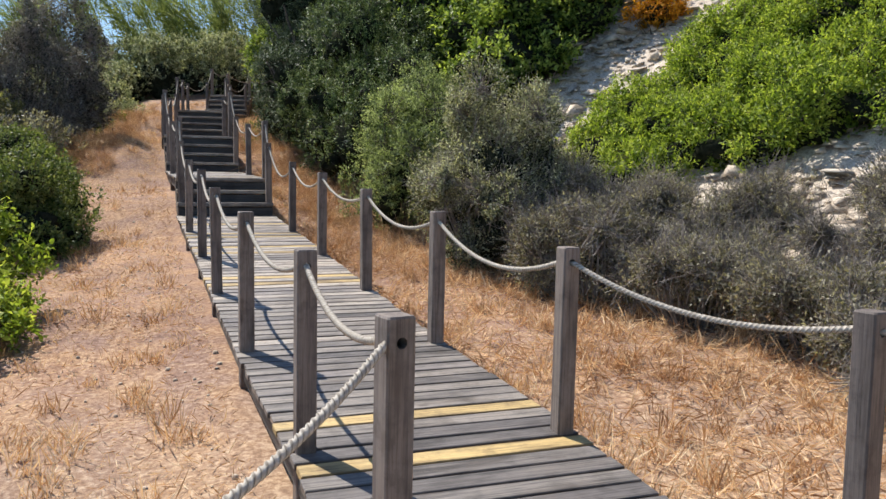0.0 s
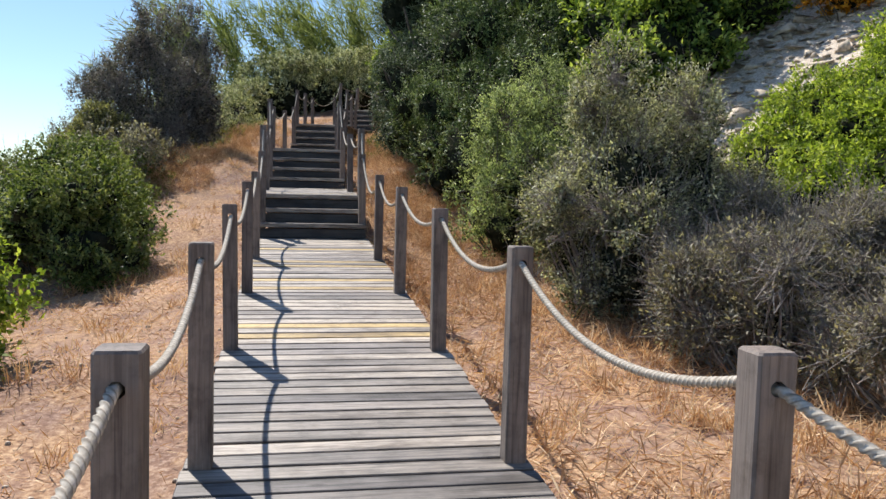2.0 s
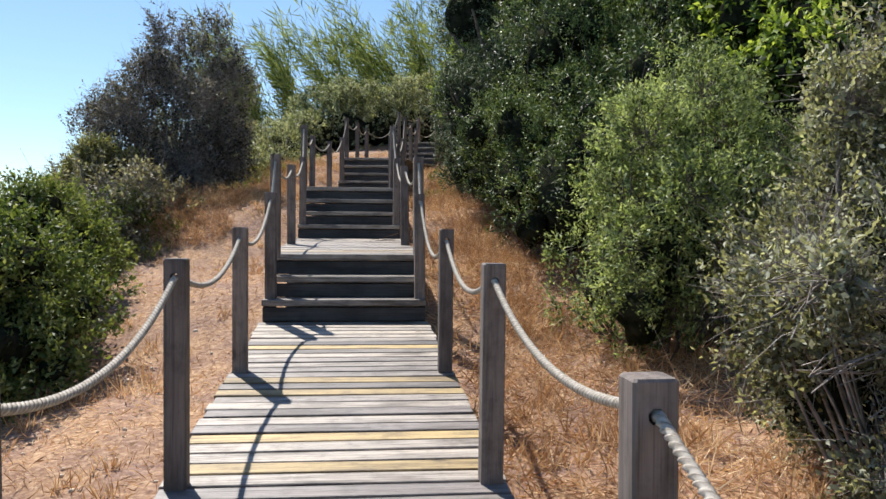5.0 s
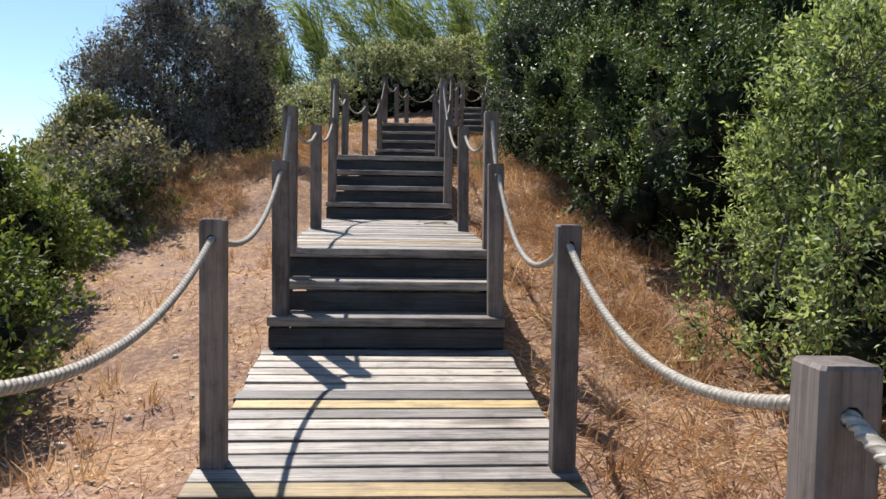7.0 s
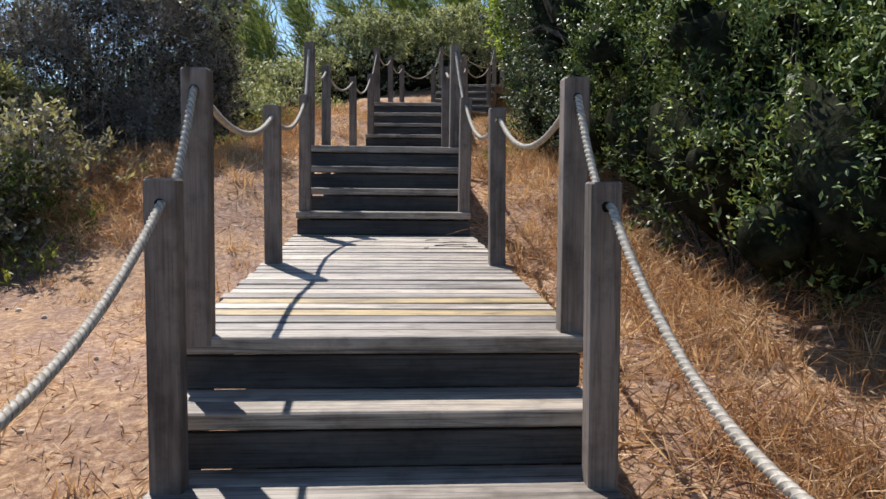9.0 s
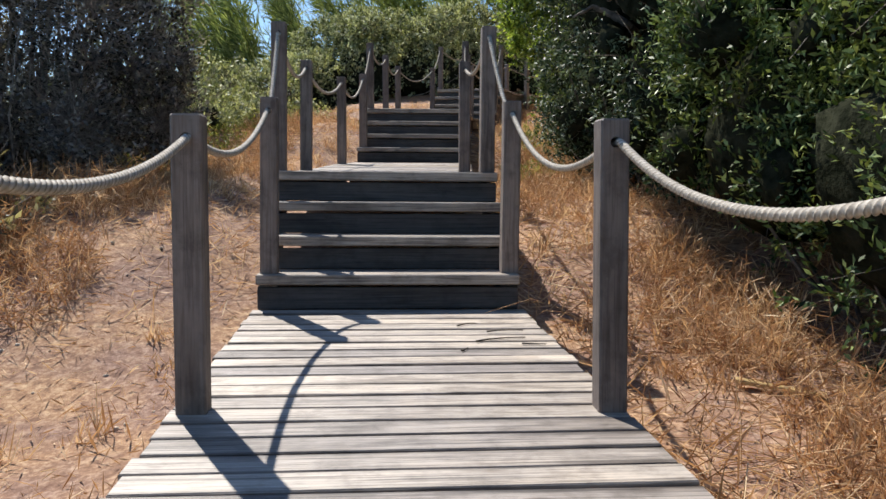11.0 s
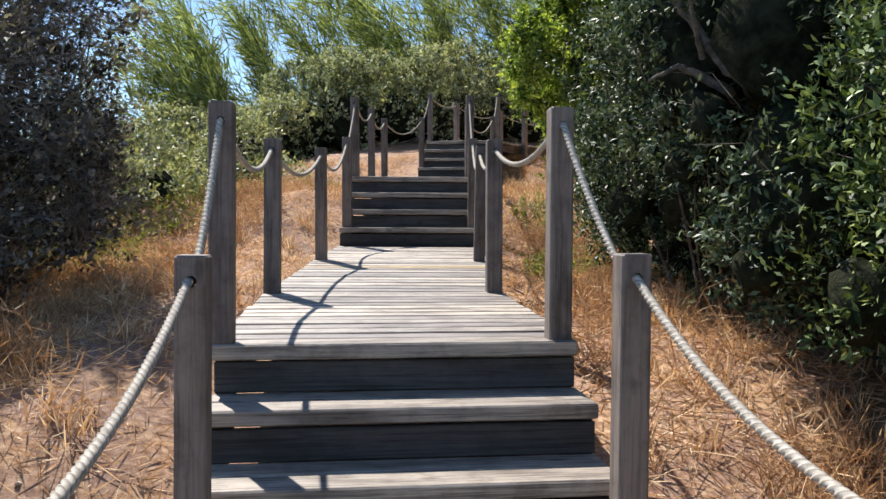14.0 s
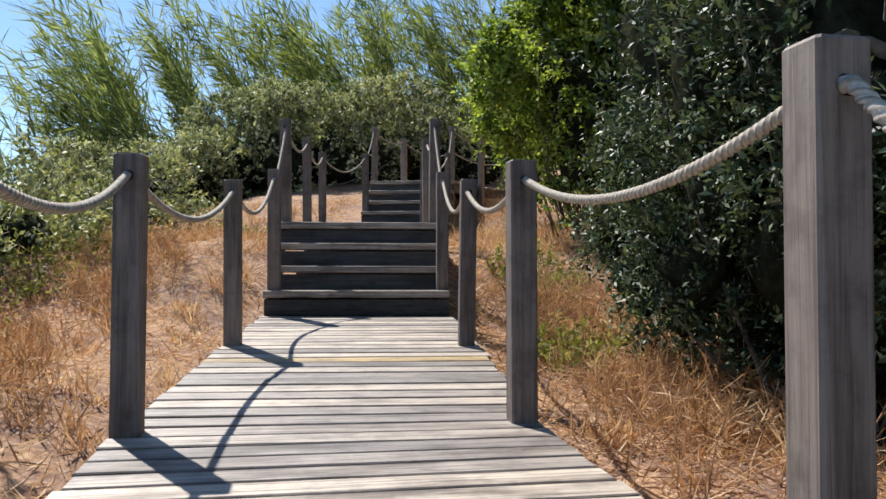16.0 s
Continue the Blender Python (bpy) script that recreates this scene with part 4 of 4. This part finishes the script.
# ---- dry grass, straw and stones ----
def dry_grass():
    """Cut straw lying loose, and short standing tufts."""
    n = 300000
    x, y = rng.uniform(-5, 6.5, n), 0.8 + 31 * rng.random(n) ** 1.25
    u = x - np.interp(y, AXIS[:, 0], AXIS[:, 1])
    patch = np.sin(x * 2.1 + 1.3 * np.sin(y * 1.1)) * np.sin(y * 1.7 + np.sin(x * 1.4)) + 0.5 * np.sin(x * 5 + y * 4)
    keep = (np.abs(u) > 0.74) & (rng.random(n) < 0.52 + 0.35 * patch + 0.2 * (u > 0) + 0.3 * ((u < 0) & (y > 17))) & ((u > -4) & (u < 3.8))
    x, y, u = x[keep], y[keep], u[keep]
    m = len(x)
    P = np.column_stack([x, y, land(x, y) + rng.uniform(-0.01, 0.03, m)])
    flat = rng.random(m)
    D = unit(np.column_stack([rng.normal(0, 1, m), rng.normal(0, 1, m), 0.1 + 1.2 * flat ** 3]))
    L = rng.uniform(0.05, 0.17, m) * (0.7 + 0.6 * flat) * np.where(u > 0, 1.25, np.where(y > 17, 1.05, 0.62))
    # tufts
    k = 2600
    tx, ty = rng.uniform(-4, 6, k), 1 + 30 * rng.random(k) ** 1.2
    tu = tx - np.interp(ty, AXIS[:, 0], AXIS[:, 1])
    ok = (np.abs(tu) > 0.95) & (tu < 3.6) & ((tu > 0) | (ty < 7) | (ty > 19) | (rng.random(k) < 0.3))
    tx, ty = tx[ok], ty[ok]
    per = 34
    bx, by = np.repeat(tx, per) + rng.normal(0, 0.045, len(tx) * per), np.repeat(ty, per) + rng.normal(0, 0.045, len(tx) * per)
    P2 = np.column_stack([bx, by, land(bx, by) - 0.01])
    D2_ = unit(np.column_stack([rng.normal(0, 0.45, len(bx)), rng.normal(0, 0.45, len(bx)), np.ones(len(bx))]))
    L2 = rng.uniform(0.05, 0.2, len(bx)) * np.repeat(rng.uniform(0.5, 1.3, len(tx)), per)
    base = np.vstack([P, P2])
    blades = leaf_mesh("dry_grass", base, np.vstack([D, D2_]), np.concatenate([L, L2]), rng.uniform(0.005, 0.011, m + len(bx)) * np.where(np.concatenate([u, np.ones(len(bx))]) > 0, 1.0, 0.75), M_STRAW)
    tip = blades.attributes.new("young", "FLOAT", "POINT")
    tip.data.foreach_set("value", np.repeat(0.3 + 0.6 * np.clip((7.0 - base[:, 1]) / 5.0, 0, 1), 4).astype(np.float32))
    ob = new("dry_grass", blades)
    tagged(ob, "cut dry straw-coloured grass lying beside the boardwalk", "grass", kind="stuff")


dry_grass()


def stones():
    n = 9000
    x, y = rng.uniform(5.0, 13, n), rng.uniform(4, 16, n)
    bm_v, bm_f = [], []
    base = np.array([(-1, -1, -0.6), (1, -1, -0.5), (1, 1, -0.6), (-1, 1, -0.5), (-0.7, -0.6, 0.5), (0.6, -0.8, 0.6), (0.8, 0.6, 0.4), (-0.6, 0.8, 0.6)])
    quad = np.array([(0, 3, 2, 1), (4, 5, 6, 7), (0, 1, 5, 4), (1, 2, 6, 5), (2, 3, 7, 6), (3, 0, 4, 7)])
    z = land(x, y)
    s = rng.gamma(2.0, 0.024, n) + 0.018 + np.where(rng.random(n) < 0.16, rng.uniform(0.04, 0.11, n), 0)
    a = rng.uniform(0, 6.28, n)
    V = base[None] * s[:, None, None] * rng.uniform(0.5, 1.3, (n, 1, 3)) * np.array((0.85, 0.7, 0.3)) + rng.normal(0, 0.16, (n, 8, 3)) * s[:, None, None]
    c, sn = np.cos(a)[:, None], np.sin(a)[:, None]
    V = np.stack([V[..., 0] * c - V[..., 1] * sn, V[..., 0] * sn + V[..., 1] * c, V[..., 2]], -1) + np.column_stack([x, y, z])[:, None]
    F = (quad[None] + (np.arange(n) * 8)[:, None, None]).reshape(-1, 4)
    tagged(new("loose_stones", mesh_np("loose_stones", V.reshape(-1, 3), F, M_STONE)), "pale broken limestone rubble on the eroded bank", "stones", kind="stuff")


stones()


def weeds(x, y, rx, ry, h, n, mat, label, blade=(0.03, 0.07), wide=0.018):
    """A low patch of thin leafy stalks."""
    r = np.random.default_rng(int(x * 100 + y * 10) % 9999 + n)
    a, q = r.uniform(0, 6.283, n), np.sqrt(r.random(n))
    px, py = x + np.cos(a) * q * rx, y + np.sin(a) * q * ry
    base = np.column_stack([px, py, land(px, py)])
    o = np.array((x, y, gz(x, y)))
    ob = thing("weed_patch", label, "weeds", pose(*o))
    D = unit(np.column_stack([r.normal(0, 0.35, (n, 2)), np.ones(n)]))
    L = h * r.uniform(0.4, 1.1, n)
    tagged(part("stalk_growth", stick_mesh("stalk_growth", base - o, base + D * L[:, None] - o, 0.003, 0.001, mat, 0.08, 2), ob), kind="stuff")
    per = 7
    f = r.uniform(0.15, 1, (n, per))
    Q = (base[:, None] + (D * L[:, None])[:, None] * f[..., None]).reshape(-1, 3)
    tagged(part("weed_foliage", leaf_mesh("weed_foliage", Q - o, unit(r.normal(size=Q.shape) + np.array((0, 0, 0.4))), r.uniform(*blade, len(Q)), wide, mat), ob), kind="stuff")


M_WEED = foliage("pale_weed_leaf", (0.10, 0.12, 0.03), (0.24, 0.25, 0.085), (0.42, 0.40, 0.19), 0.4)
for x, y, rx, ry, h, n in ((-0.6, 22.6, 0.8, 0.9, 0.3, 320), (0.0, 24.2, 0.7, 0.9, 0.22, 240), (0.3, 26.0, 0.7, 0.9, 0.25, 240),
                           (1.2, 28.2, 0.7, 0.8, 0.3, 240), (3.65, 21.9, 0.3, 0.6, 0.22, 150), (4.1, 23.8, 0.4, 0.7, 0.22, 150),
                           (-1.0, 17.2, 0.7, 0.7, 0.25, 200)):
    weeds(x, y, rx, ry, h, n, M_WEED, "patch of pale green and yellowing weeds in dry grass")

for x, y, rx, ry, h, n in ((-0.3, 18.7, 0.7, 0.5, 0.3, 420), (-0.9, 18.0, 0.7, 0.5, 0.3, 380), (-0.2, 17.6, 0.5, 0.5, 0.2, 220), (3.45, 15.2, 0.3, 0.9, 0.25, 260), (3.5, 17.2, 0.35, 0.9, 0.3, 320), (3.3, 13.4, 0.3, 0.7, 0.2, 200),
                           (0.3, 20.6, 0.6, 0.8, 0.22, 320), (-0.1, 22.2, 0.7, 0.8, 0.24, 340), (0.7, 23.8, 0.5, 0.8, 0.22, 300), (0.9, 25.6, 0.6, 0.9, 0.24, 320), (3.7, 20.6, 0.4, 0.8, 0.25, 300), (4.0, 22.6, 0.45, 0.8, 0.25, 300)):
    weeds(x, y, rx, ry, h, n, M_STRAW, "tangle of dry brown stalks on the bare ground", (0.06, 0.17), 0.006)

# long loose straws on the landward side
n_ = 2600
sy_ = 9 + 15 * rng.random(n_)
sx_ = np.interp(sy_, AXIS[:, 0], AXIS[:, 1]) + rng.uniform(0.85, 2.2, n_)
A_ = np.column_stack([sx_, sy_, land(sx_, sy_) + rng.uniform(0.0, 0.05, n_)])
v_ = unit(np.column_stack([rng.normal(size=(n_, 2)), np.abs(rng.normal(0.15, 0.3, n_))])) * rng.uniform(0.12, 0.5, (n_, 1))
tagged(new("loose_straw", stick_mesh("loose_straw", A_, A_ + v_, 0.0028, 0.0014, M_STRAW, 0.15, 3)), "long bent stalks of dry straw lying loose", "straw", kind="stuff")

# pebbles on the bare seaward slope
n_ = 600
x_, y_ = rng.uniform(-2.5, 0.9, n_), rng.uniform(3, 20, n_)
cube_ = np.array([(-1, -1, -0.6), (1, -1, -0.5), (1, 1, -0.6), (-1, 1, -0.5), (-0.7, -0.6, 0.5), (0.6, -0.8, 0.6), (0.8, 0.6, 0.4), (-0.6, 0.8, 0.6)])
quad_ = np.array([(0, 3, 2, 1), (4, 5, 6, 7), (0, 1, 5, 4), (1, 2, 6, 5), (2, 3, 7, 6), (3, 0, 4, 7)])
V_ = cube_[None] * (rng.gamma(2.0, 0.003, n_) + 0.004)[:, None, None] * rng.uniform(0.6, 1.3, (n_, 1, 3)) + np.column_stack([x_, y_, land(x_, y_) + 0.004])[:, None]
tagged(new("pebbles", mesh_np("pebbles", V_.reshape(-1, 3), (quad_[None] + (np.arange(n_) * 8)[:, None, None]).reshape(-1, 4), M_STONE)), "scattered pale pebbles on bare reddish soil", "pebbles", kind="stuff")


def twig(x, y, z, length, ang, label):
    d = np.array((math.cos(radians(ang)), math.sin(radians(ang)), 0.0)) * length
    a = np.array((x, y, z + 0.008))
    ob = new("fallen_twig", stick_mesh("fallen_twig", (a - d / 2)[None], (a + d / 2)[None], 0.005, 0.0025, M_BARK, 0.05, 5))
    tagged(ob, label, "twig", "twigs fallen on the deck")


for x, y, l, a in ((2.35, 16.55, 0.17, 8), (2.3, 16.38, 0.24, 20), (2.42, 16.28, 0.1, -10), (2.2, 16.7, 0.12, 35), (2.12, 16.2, 0.07, 60)):
    twig(x, y, float(np.interp(y, (D2[1], S2[1]), (D2[2], S2[2]))), l, a, "short broken dry twig lying on the planks")

off_ = box_bm(0.36, 0.05, 0.018, 0.003, 0.004)
me_ = bpy.data.meshes.new("wood_offcut")
off_.to_mesh(me_)
off_.free()
me_.materials.append(M_NEWPLANK)
ob_ = new("wood_offcut", me_)
ob_.matrix_basis = pose(3.45, 16.2, gz(3.45, 16.2) + 0.012, 0, 6, -28)
tagged(ob_, "split piece of pale plank lying in dry grass", "board")
